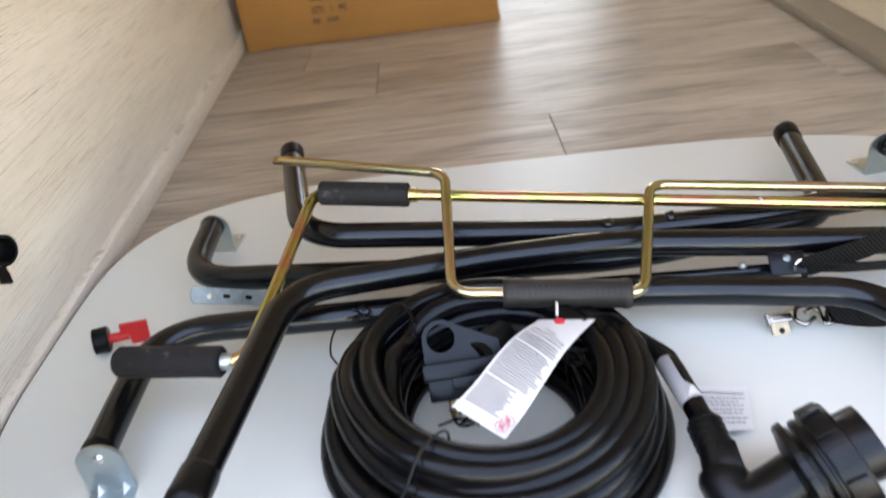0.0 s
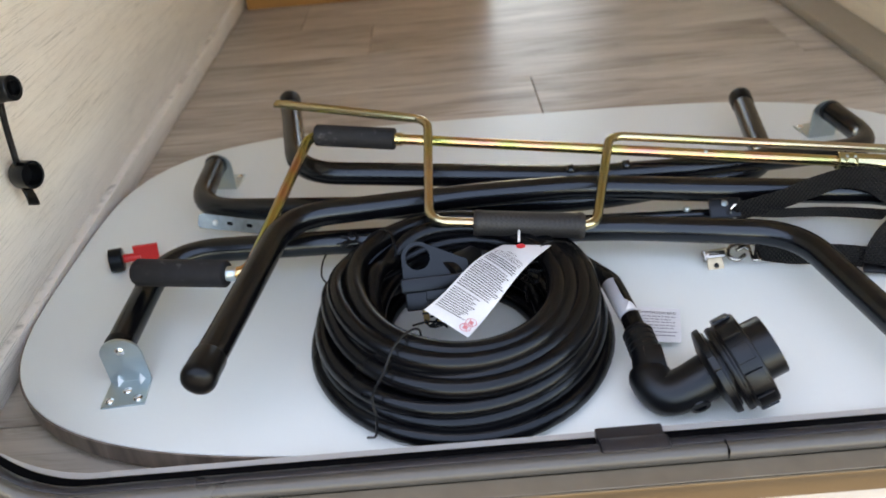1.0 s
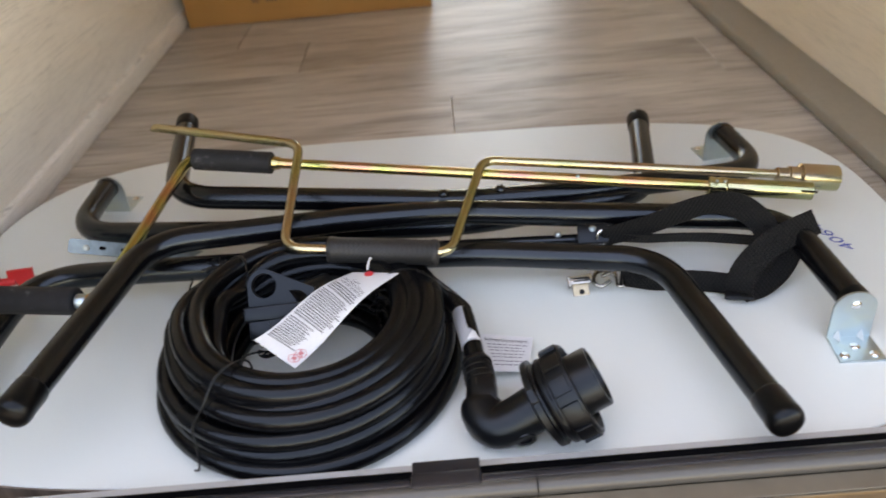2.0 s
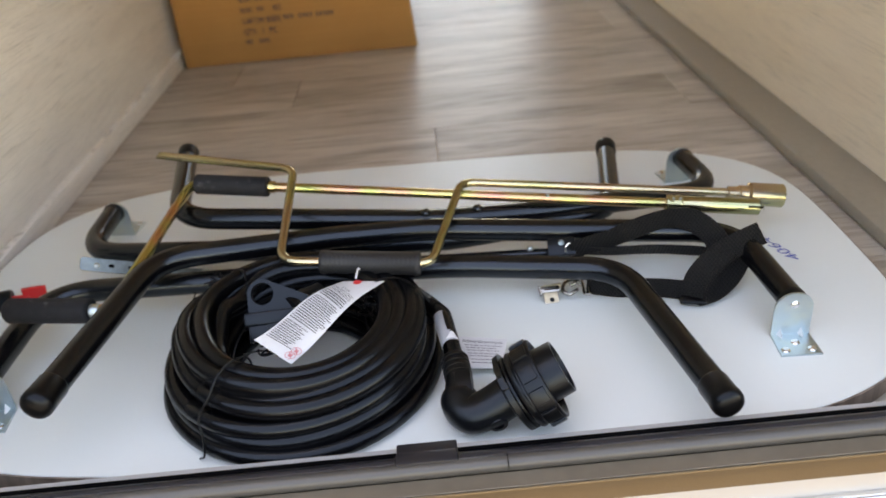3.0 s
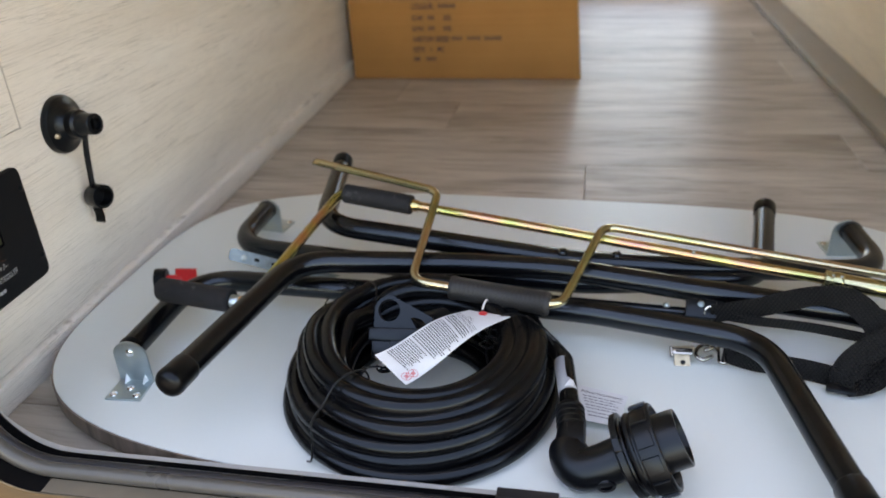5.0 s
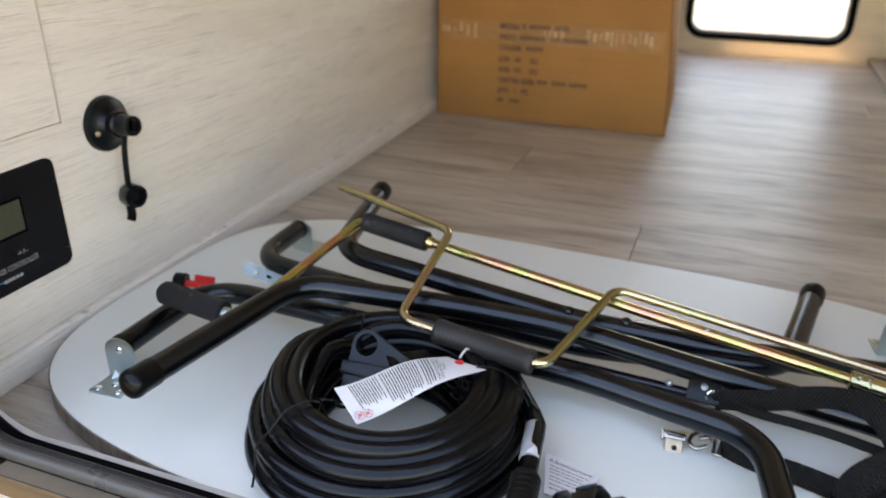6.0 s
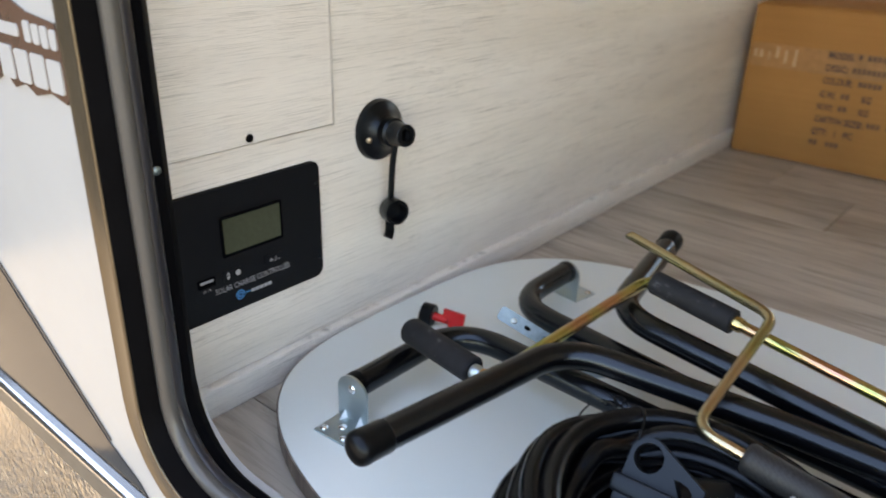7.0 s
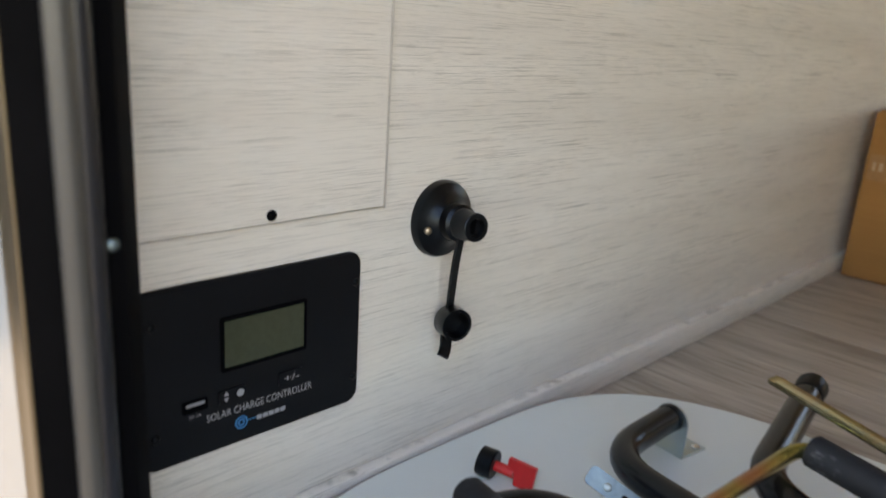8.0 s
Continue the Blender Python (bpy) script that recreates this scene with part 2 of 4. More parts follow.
def part(name, bm, material, parent=None, label="", flat=False):
    """Links bm, given in world coordinates, as one mesh object under parent."""
    me = bpy.data.meshes.new(name)
    bmesh.ops.recalc_face_normals(bm, faces=bm.faces)
    off = BASE.get(parent, Vector((0, 0, 0)))
    bmesh.ops.translate(bm, vec=-off, verts=bm.verts)
    bm.to_mesh(me)
    bm.free()
    me.materials.append(material)
    if not flat:
        me.polygons.foreach_set("use_smooth", [True] * len(me.polygons))
        me.set_sharp_from_angle(angle=radians(38))
    ob = new(name, me)
    if parent is not None:
        ob.parent = parent
    BASE[ob] = off
    return tagged(ob, label)


def structure(name, bm, material, label, category):
    return tagged(part(name, bm, material), label, category, kind="structure")


def box(x0, x1, y0, y1, z0, z1, bevel=0.0, seg=2, m=None):
    bm = bmesh.new()
    bmesh.ops.create_cube(bm, size=1.0)
    for v in bm.verts:
        v.co = Vector((x0 + (v.co.x + 0.5) * (x1 - x0), y0 + (v.co.y + 0.5) * (y1 - y0), z0 + (v.co.z + 0.5) * (z1 - z0)))
    if bevel:
        bmesh.ops.bevel(bm, geom=bm.edges[:], offset=bevel, segments=seg, profile=0.5, affect="EDGES")
    if m is not None:
        bmesh.ops.transform(bm, matrix=m, verts=bm.verts)
    return bm


def join(*parts):
    out = bmesh.new()
    for bm in parts:
        me = bpy.data.meshes.new("joined")
        bm.to_mesh(me)
        bm.free()
        out.from_mesh(me)
        bpy.data.meshes.remove(me)
    return out


def fillet(pts, radius, n=8):
    """The polyline with its corners rounded."""
    pts = [Vector(p) for p in pts]
    out = [pts[0]]
    for i, (a, b, c) in enumerate(zip(pts, pts[1:], pts[2:])):
        u, v = (a - b), (c - b)
        r = radius[i] if isinstance(radius, (list, tuple)) else radius
        turn = u.angle(v)
        d = min(r / max(math.tan(turn / 2), 1e-3), u.length * 0.49, v.length * 0.49)
        p, q = b + u.normalized() * d, b + v.normalized() * d
        out += [p.lerp(b, s).lerp(b.lerp(q, s), s) for s in (k / n for k in range(n + 1))]
    return out + [pts[-1]]


def smooth_path(pts, n=10):
    """A Catmull-Rom curve through the points."""
    p = [Vector(q) for q in pts]
    p = [p[0] * 2 - p[1]] + p + [p[-1] * 2 - p[-2]]
    out = []
    for a, b, c, d in zip(p, p[1:], p[2:], p[3:]):
        for k in range(n):
            s = k / n
            out.append(0.5 * ((2 * b) + (c - a) * s + (2 * a - 5 * b + 4 * c - d) * s * s + (3 * b - a - 3 * c + d) * s ** 3))
    return out + [p[-2]]


def frames_along(pts):
    """Tangent and two normals at each point, carried along without twist."""
    tang = [((pts[min(i + 1, len(pts) - 1)]) - pts[max(i - 1, 0)]).normalized() for i in range(len(pts))]
    up = Vector((0, 0, 1)) if abs(tang[0].z) < 0.9 else Vector((0, 1, 0))
    n = (up - tang[0] * up.dot(tang[0])).normalized()
    out = []
    for t in tang:
        n = (n - t * n.dot(t)).normalized()
        out.append((t, n, t.cross(n)))
    return out


def pipe(pts, radius, seg=16, close=True, squash=1.0):
    """A round bar along the points; radius may be a list, one for each point."""
    pts = [Vector(p) for p in pts]
    bm, rings = bmesh.new(), []
    for i, (p, (t, n, b)) in enumerate(zip(pts, frames_along(pts))):
        r = radius[i] if isinstance(radius, (list, tuple)) else radius
        rings.append([bm.verts.new(p + (n * math.sin(a) * squash + b * math.cos(a)) * r) for a in (2 * math.pi * k / seg for k in range(seg))])
    for r, s in zip(rings, rings[1:]):
        for k in range(seg):
            bm.faces.new((r[k], r[(k + 1) % seg], s[(k + 1) % seg], s[k]))
    if close:
        bm.faces.new(rings[0][::-1])
        bm.faces.new(rings[-1])
    return bm


def turned(axis_from, axis_to, profile, seg=28):
    """A body of revolution: profile rows of (share of the axis, radius)."""
    a, b = Vector(axis_from), Vector(axis_to)
    d = (b - a).normalized()
    up = Vector((0, 0, 1)) if abs(d.z) < 0.9 else Vector((1, 0, 0))
    n = (up - d * up.dot(d)).normalized()
    m = d.cross(n)
    bm, rings = bmesh.new(), []
    for s, r in profile:
        c = a.lerp(b, s)
        rings.append([bm.verts.new(c + (n * math.cos(w) + m * math.sin(w)) * max(r, 1e-5)) for w in (2 * math.pi * k / seg for k in range(seg))])
    for r, s in zip(rings, rings[1:]):
        for k in range(seg):
            bm.faces.new((r[k], r[(k + 1) % seg], s[(k + 1) % seg], s[k]))
    bm.faces.new(rings[0][::-1])
    bm.faces.new(rings[-1])
    return bm


def prism(outline, depth, m):
    """A flat plate: outline in x, y, raised by depth along z, laid by m."""
    bm = bmesh.new()
    low = [bm.verts.new((x, y, 0)) for x, y in outline]
    top = [bm.verts.new((x, y, depth)) for x, y in outline]
    bm.faces.new(low[::-1])
    bm.faces.new(top)
    for k in range(len(low)):
        j = (k + 1) % len(low)
        bm.faces.new((low[k], low[j], top[j], top[k]))
    bmesh.ops.transform(bm, matrix=m, verts=bm.verts)
    return bm


def round_rect(x0, x1, y0, y1, r, n=6):
    out = []
    for cx, cy, a0 in ((x1 - r, y1 - r, 0), (x0 + r, y1 - r, 90), (x0 + r, y0 + r, 180), (x1 - r, y0 + r, 270)):
        out += [(cx + r * math.cos(radians(a0 + 90 * k / n)), cy + r * math.sin(radians(a0 + 90 * k / n))) for k in range(n + 1)]
    return out


def axes(origin, x_to, y_hint):
    """A pose whose x runs along x_to and whose y lies towards y_hint."""
    x = Vector(x_to).normalized()
    y = Vector(y_hint)
    y = (y - x * y.dot(x)).normalized()
    z = x.cross(y)
    m = Matrix((x, y, z)).transposed().to_4x4()
    m.translation = origin
    return m


def holed_slab(outer, holes, y0, y1):
    """An upright wall from y0 to y1 with openings, outlines in x, z."""
    bm = bmesh.new()
    edges = []
    for loop in (outer, *holes):
        vs = [bm.verts.new((x, y0, z)) for x, z in loop]
        edges += [bm.edges.new((vs[k], vs[(k + 1) % len(vs)])) for k in range(len(vs))]
    bmesh.ops.triangle_fill(bm, use_beauty=True, use_dissolve=False, edges=edges)
    got = bmesh.ops.extrude_face_region(bm, geom=bm.faces[:])
    bmesh.ops.translate(bm, vec=(0, y1 - y0, 0), verts=[g for g in got["geom"] if isinstance(g, bmesh.types.BMVert)])
    return bm


def swept_frame(rect, r, profile, n=14):
    """A frame round an upright rounded rectangle; profile rows of (outward, y)."""
    x0, x1, z0, z1 = rect
    bm, loops = bmesh.new(), []
    for k, (cx, cz, a0) in enumerate(((x1 - r, z1 - r, 0), (x0 + r, z1 - r, 90), (x0 + r, z0 + r, 180), (x1 - r, z0 + r, 270))):
        for j in range(n + 1):
            a = radians(a0 + 90 * j / n)
            nx, nz = math.cos(a), math.sin(a)
            loops.append([bm.verts.new((cx + nx * (r + o), y, cz + nz * (r + o))) for o, y in profile])
    for a, b in zip(loops, loops[1:] + loops[:1]):
        for k in range(len(profile)):
            j = (k + 1) % len(profile)
            bm.faces.new((a[k], a[j], b[j], b[k]))
    return bm


def ribbon(pts, across, width, thick=0.0016, n=10):
    """A band along a smooth curve; across: its width's direction at each point."""
    c = smooth_path(pts, n)
    w = smooth_path(across, n)
    bm, rows = bmesh.new(), []
    for i, (p, v) in enumerate(zip(c, w)):
        t = (c[min(i + 1, len(c) - 1)] - c[max(i - 1, 0)]).normalized()
        v = (v - t * v.dot(t)).normalized()
        u = t.cross(v)
        rows.append([bm.verts.new(p + v * a * width / 2 + u * b * thick / 2) for a, b in ((-1, -0.6), (-0.97, -1), (0.97, -1), (1, -0.6), (1, 0.6), (0.97, 1), (-0.97, 1), (-1, 0.6))])
    for r, s in zip(rows, rows[1:]):
        for k in range(8):
            bm.faces.new((r[k], r[(k + 1) % 8], s[(k + 1) % 8], s[k]))
    bm.faces.new(rows[0][::-1])
    bm.faces.new(rows[-1])
    return bm


def words(text, height, lay, width=None, squeeze=1.0, bold=0.0):
    """Flat letters of that height, from the left, laid by the function lay(x, y)."""
    cu = bpy.data.curves.new("words", "FONT")
    cu.body, cu.size, cu.resolution_u = text, height * 1.4, 2
    cu.offset = bold
    ob = new("words", cu)
    me = bpy.data.meshes.new_from_object(ob.evaluated_get(bpy.context.evaluated_depsgraph_get()))
    bm = bmesh.new()
    bm.from_mesh(me)
    far = max((v.co.x for v in bm.verts), default=1.0)
    k = width / far if width else squeeze
    for v in bm.verts:
        v.co = Vector(lay(v.co.x * k, v.co.y))
    bpy.data.objects.remove(ob)
    bpy.data.curves.remove(cu)
    bpy.data.meshes.remove(me)
    return bm


def bar(x0, x1, y0, y1, lay, n=4):
    """A flat printed bar laid by lay(x, y)."""
    bm = bmesh.new()
    rows = [(bm.verts.new(lay(x0 + (x1 - x0) * k / n, y0)), bm.verts.new(lay(x0 + (x1 - x0) * k / n, y1))) for k in range(n + 1)]
    for (a, b), (c, d) in zip(rows, rows[1:]):
        bm.faces.new((a, c, d, b))
    return bm


def flat_ring(cx, cy, r, w, lay, n=28):
    bm = bmesh.new()
    rows = [(bm.verts.new(lay(cx + (r - w) * math.cos(a), cy + (r - w) * math.sin(a))), bm.verts.new(lay(cx + r * math.cos(a), cy + r * math.sin(a)))) for a in (2 * math.pi * k / n for k in range(n))]
    for (a, b), (c, d) in zip(rows, rows[1:] + rows[:1]):
        bm.faces.new((a, c, d, b))
    return bm


def screw_head(at, axis, r, parent, material, name="screw", h=0.0022):
    """A domed head with a slot."""
    at, axis = Vector(at), Vector(axis).normalized()
    bm = turned(at, at + axis * h, [(0, r), (0.35, r), (0.75, r * 0.8), (1, r * 0.42)], 14)
    side = axis.orthogonal().normalized()
    m = axes(at + axis * h * 1.02, side, axis.cross(side))
    bm = join(bm, box(-r * 0.6, r * 0.6, -r * 0.12, r * 0.12, -h * 0.3, 0.0002, m=m))
    return part(name, bm, material, parent)


# ---- the compartment ----
LEFT, RIGHT, FRONT, BACK, TOP = -0.42, 0.79, 0.262, 2.80, 1.15
IN_RECT, IN_R = (-0.316, 0.72, 0.0555, 1.05), 0.064

structure("wall_left", box(LEFT - 0.03, LEFT, FRONT, BACK, -0.004, TOP), WALL, "pale wood-print panelled wall of the storage compartment", "wall")
structure("wall_right", box(RIGHT, RIGHT + 0.03, FRONT, BACK, -0.004, TOP), WARMWALL, "pale wood-print wall tinted warm, behind a grey ledge", "wall")
structure("ceiling", box(LEFT - 0.03, RIGHT + 0.03, FRONT, BACK, TOP, TOP + 0.03), LINING, "plain pale compartment ceiling", "ceiling")
structure("baseboard", box(LEFT, LEFT + 0.014, FRONT, BACK, 0.0, 0.034, 0.003), WALL, "low pale wood-print skirting strip along the wall", "baseboard")
structure("ledge", box(0.716, RIGHT, FRONT, BACK, 0.0, 0.02, 0.004), LEDGE, "low grey painted ledge along the compartment wall", "ledge")

FAR_RECT = (0.125, 0.632, 0.066, 1.0)
structure("wall_back", holed_slab([(LEFT - 0.03, -0.08), (RIGHT + 0.03, -0.08), (RIGHT + 0.03, TOP + 0.03), (LEFT - 0.03, TOP + 0.03)], [round_rect(*FAR_RECT, 0.05)], BACK, BACK + 0.05), WARMWALL, "pale end wall with an open hatch to daylight", "wall")
hatch = thing("hatch_frame", (0.37, BACK, 0.06), "black rounded rubber frame round the open far hatch", "hatch frame")
part("seal", swept_frame(FAR_RECT, 0.05, [(-0.004, BACK - 0.012), (0.016, BACK - 0.012), (0.018, BACK + 0.004), (-0.006, BACK + 0.052)]), JAMB, hatch)
part("catch", box(0.345, 0.385, BACK - 0.016, BACK - 0.004, 0.057, 0.069, 0.002), JAMB, hatch)

# wall that the near opening is cut into, and the shell of the trailer
OUT_RECT = (IN_RECT[0] - 0.022, IN_RECT[1] + 0.022, IN_RECT[2] - 0.009, IN_RECT[3] + 0.022)
SKIN = 0.209
shell = [(-1.6, -0.07), (2.9, -0.07), (2.9, 2.15), (-1.6, 2.15)]
structure("exterior_wall", holed_slab(shell, [round_rect(*OUT_RECT, IN_R + 0.02, 14)], SKIN, FRONT), GELCOAT, "glossy white trailer side wall", "trailer wall")
structure("far_exterior_wall", holed_slab(shell, [round_rect(0.107, 0.65, 0.046, 1.02, 0.05)], BACK + 0.052, BACK + 0.10), GELCOAT, "white far side wall of the trailer", "trailer wall")
structure("roof", box(-1.6, 2.9, SKIN, BACK + 0.10, 2.15, 2.2), GELCOAT, "white trailer roof", "roof")
structure("end_wall", box(-1.65, -1.6, SKIN, BACK + 0.10, -0.07, 2.2), GELCOAT, "white trailer end wall", "trailer wall")
structure("end_wall", box(2.9, 2.95, SKIN, BACK + 0.10, -0.07, 2.2), GELCOAT, "white trailer end wall", "trailer wall")
structure("underbody", box(-1.6, 2.9, FRONT, BACK + 0.05, -0.12, -0.085), JAMB, "black underside of the trailer", "underbody")
structure("ground", box(-40, 40, -40, 40, -0.72, -0.62), PAVING, "speckled paving outside in daylight", "ground")
# Two unseen walls added to put dark reflections on the frame and swoosh.
structure("reflection_wall", box(-3.6, -3.45, -6.0, 0.1, -0.64, 1.7), DARKWALL, "unseen dark wall added for dark reflections in the frame", "wall")
structure("reflection_kerb", box(-2.75, -2.6, -6.0, 0.1, -0.64, 0.28), DARKWALL, "unseen low dark wall added for dark reflections in the swoosh", "wall")
structure("trim", join(pipe([(-1.6, SKIN - 0.004, -0.004), (2.9, SKIN - 0.004, -0.004)], 0.006, 14), box(-1.6, 2.9, SKIN - 0.0045, SKIN - 0.0005, -0.012, 0.003)), CHROME, "bright metal strip along the wall's lower edge", "trim")

skirt = thing("skirt_panel", (0.6, SKIN, -0.05), "hammered aluminium skirt sheet with a plain satin top edge", "skirt panel")
part("sheet", box(-1.6, 2.9, SKIN - 0.0030, SKIN - 0.0004, -0.46, -0.0405, 0.0008, 1), SKIRT, skirt)
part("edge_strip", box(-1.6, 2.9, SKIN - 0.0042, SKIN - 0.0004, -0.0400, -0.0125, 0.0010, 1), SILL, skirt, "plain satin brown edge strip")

# near opening: rubber jamb, soft bulb seal, bronze flange with a pale outer face
door = thing("door_frame", (0.18, 0.23, 0.0), "bronze aluminium hatch frame with grey rubber bulb seal", "door frame")
part("jamb", swept_frame(IN_RECT, IN_R, [(0.0, 0.2280), (0.0, 0.2480), (0.002, 0.2503), (0.0215, 0.2640), (0.0215, 0.2280)]), JAMB, door, "black rubber trim round the opening")
for name, out, y, r, material, label in (("seal", -0.0022, 0.2246, 0.0066, SEAL, "grey rubber bulb seal"), ("inner_seal", -0.0012, 0.2322, 0.0066, SEALIN, "slate grey inner bead of the seal")):
    bulb = [(out + r * math.cos(a), y + r * math.sin(a)) for a in (2 * math.pi * k / 24 for k in range(24))]
    part(name, swept_frame(IN_RECT, IN_R, bulb), material, door, label)
part("flange", swept_frame(IN_RECT, IN_R, [(0.0030, 0.2270), (0.0030, 0.2034), (0.0235, 0.2034), (0.0235, 0.2088), (0.0210, 0.2088), (0.0210, 0.2270)]), BRONZE, door, "dark bronze painted flange")
part("outer_face", swept_frame(IN_RECT, IN_R, [(0.0032, 0.2032), (0.0028, 0.2026), (0.0031, 0.2017), (0.0042, 0.2012), (0.0062, 0.2016), (0.0222, 0.2016), (0.0240, 0.2012), (0.0250, 0.2024), (0.0252, 0.2086), (0.0244, 0.2086), (0.0242, 0.2032)]), BEAD, door, "pale bronze outer face")
# Added brown strip: the bottom flange's brighter reflection is put into its colour.
part("sill_sheen", box(IN_RECT[0] + IN_R, IN_RECT[1] - IN_R, 0.2036, 0.2192, 0.0520, 0.0531, 0.0004, 1), SILL, door, "satin brown strip for the reflection on the frame's bottom run")
part("seal_joint", box(0.2186, 0.2193, 0.2172, 0.2290, 0.0570, 0.0651, 0.0002, 1), JAMB, door)
part("seal_sleeve", join(box(0.130, 0.180, 0.2360, 0.2535, 0.0540, 0.0600, 0.0012), box(0.1295, 0.1805, 0.2245, 0.2385, 0.0570, 0.0664, 0.0028)), SEALIN, door, "black rubber sleeve over the seal's joint")
screw_head((-0.3164, 0.2425, 0.302), (1, 0, 0), 0.0035, door, DULLZINC)

# graphics on the outside wall
graphic = thing("swoosh_graphic", (-0.7, SKIN - 0.0005, 0.0), "dark grey glossy vinyl swoosh on the white wall", "graphic")
lay_wall = axes((0, SKIN - 0.0005, 0), (1, 0, 0), (0, 0, 1))
part("swoosh", prism([(-1.6, -0.001), (-0.33, -0.001), (-0.352, 0.021), (-0.394, 0.039), (-0.474, 0.091), (-0.565, 0.153), (-0.72, 0.235), (-0.95, 0.31), (-1.6, 0.40)], 0.0012, lay_wall), GRAPHIC, graphic, flat=True)
part("pinstripe", prism([(-1.6, 0.412), (-0.95, 0.320), (-0.72, 0.244), (-0.565, 0.161), (-0.474, 0.0985), (-0.394, 0.0455), (-0.394, 0.0435), (-0.474, 0.0960), (-0.565, 0.158), (-0.72, 0.240), (-0.95, 0.316), (-1.6, 0.407)], 0.0010, lay_wall), GRAPHIC, graphic, flat=True)
badge = thing("badge_graphic", (-0.42, SKIN - 0.0005, 0.35), "brown printed badge with pale blocks on the white wall", "graphic")
part("field", prism([(-0.60, 0.352), (-0.47, 0.349), (-0.452, 0.357), (-0.440, 0.3475), (-0.420, 0.353), (-0.405, 0.3465), (-0.380, 0.352), (-0.358, 0.3475), (-0.351, 0.356), (-0.353, 0.382), (-0.358, 0.402), (-0.40, 0.406), (-0.44, 0.418), (-0.60, 0.425)], 0.0012, lay_wall), BROWN, badge, flat=True)
for x0, x1, z0, z1 in ((-0.378, -0.357, 0.354, 0.377), (-0.403, -0.382, 0.354, 0.378), (-0.429, -0.408, 0.354, 0.378), (-0.456, -0.434, 0.354, 0.379), (-0.366, -0.357, 0.384, 0.398), (-0.379, -0.369, 0.384, 0.399), (-0.392, -0.382, 0.385, 0.399), (-0.405, -0.395, 0.385, 0.400), (-0.47, -0.415, 0.387, 0.396)):
    part("block", prism(round_rect(x0, x1, z0, z1, 0.003), 0.0022, lay_wall), GELCOAT, badge, flat=True)

# ---- access panel, port and controller on the wall ----
panel = thing("access_panel", (LEFT, 0.35, 0.27), "removable wood-print access panel screwed onto the wall", "access panel")
part("sheet", box(LEFT, LEFT + 0.0042, FRONT, 0.4992, 0.2692, TOP - 0.004, 0.0006, 1), WALL, panel)
part("edge_strip", box(LEFT, LEFT + 0.0044, 0.4994, 0.5016, 0.267, TOP - 0.004, 0.0008, 1), PANELEDGE, panel, "narrow darker grey edge of the panel")
part("edge_strip", box(LEFT, LEFT + 0.0036, FRONT, 0.4990, 0.2681, 0.2690, 0.0003, 1), PANELEDGE, panel, "narrow darker grey edge of the panel")
screw_head((LEFT + 0.0042, 0.394, 0.275), (1, 0, 0), 0.0042, panel, JAMB)


def wall_lay(x):
    return lambda u, v: (x, u, v)


ctl = thing("solar_controller", (LEFT, 0.388, 0.104), "black flush-mounted solar charge controller with small display", "charge controller")
face = axes((LEFT, 0, 0), (0, 1, 0), (0, 0, 1))
plate = prism(round_rect(0.292, 0.478, 0.103, 0.235, 0.011), 0.004, face)
bmesh.ops.bevel(plate, geom=[e for e in plate.edges if all(v.co.x > LEFT + 0.003 for v in e.verts)], offset=0.001, segments=2, affect="EDGES")
part("faceplate", plate, PANEL, ctl)
bez = prism(round_rect(0.352, 0.425, 0.164, 0.206, 0.002), 0.0012, axes((LEFT + 0.0038, 0, 0), (0, 1, 0), (0, 0, 1)))
part("screen_bezel", bez, JAMB, ctl)
part("screen", prism(round_rect(0.355, 0.422, 0.1675, 0.203, 0.001), 0.0012, axes((LEFT + 0.0042, 0, 0), (0, 1, 0), (0, 0, 1))), LCD, ctl, "unlit grey-green display")
usb = part("usb_port", prism(round_rect(0.322, 0.341, 0.1405, 0.1495, 0.001), 0.0016, axes((LEFT + 0.0038, 0, 0), (0, 1, 0), (0, 0, 1))), JAMB, ctl)
part("tongue", prism(round_rect(0.3245, 0.3385, 0.1455, 0.1478, 0.0004), 0.0004, axes((LEFT + 0.0054, 0, 0), (0, 1, 0), (0, 0, 1))), PANELPRINT, usb)
for u, mark in ((0.361, "arrows"), (0.411, "sign")):
    b = part("button", prism(round_rect(u - 0.011, u + 0.011, 0.139, 0.150, 0.002), 0.0014, axes((LEFT + 0.0038, 0, 0), (0, 1, 0), (0, 0, 1))), PANEL, ctl)
    if mark == "sign":
        part("lettering", words("+/-", 0.006, lambda x, y: (LEFT + 0.0056, 0.404 + x, 0.1415 + y), 0.014), PANELPRINT, b)
    else:
        part("lettering", join(prism([(0, 0), (0.004, 0), (0.002, 0.0035)], 0.0003, axes((LEFT + 0.0053, 0.3535, 0.1455), (0, 1, 0), (0, 0, 1))), prism([(0, 0), (0.002, -0.0035), (0.004, 0)], 0.0003, axes((LEFT + 0.0053, 0.3535, 0.1438), (0, 1, 0), (0, 0, 1))), prism([(0.003 * math.cos(k * 0.6), 0.003 * math.sin(k * 0.6)) for k in range(10)], 0.0003, axes((LEFT + 0.0053, 0.367, 0.1448), (0, 1, 0), (0, 0, 1)))), PANELPRINT, b)
part("lettering", words("SOLAR CHARGE CONTROLLER", 0.0062, lambda x, y: (LEFT + 0.0044, 0.340 + x, 0.1285 + y), 0.091), PANELPRINT, ctl)
part("lettering", words("5V 1A", 0.0028, lambda x, y: (LEFT + 0.0044, 0.327 + x, 0.1355 + y), 0.009), PANELPRINT, ctl)
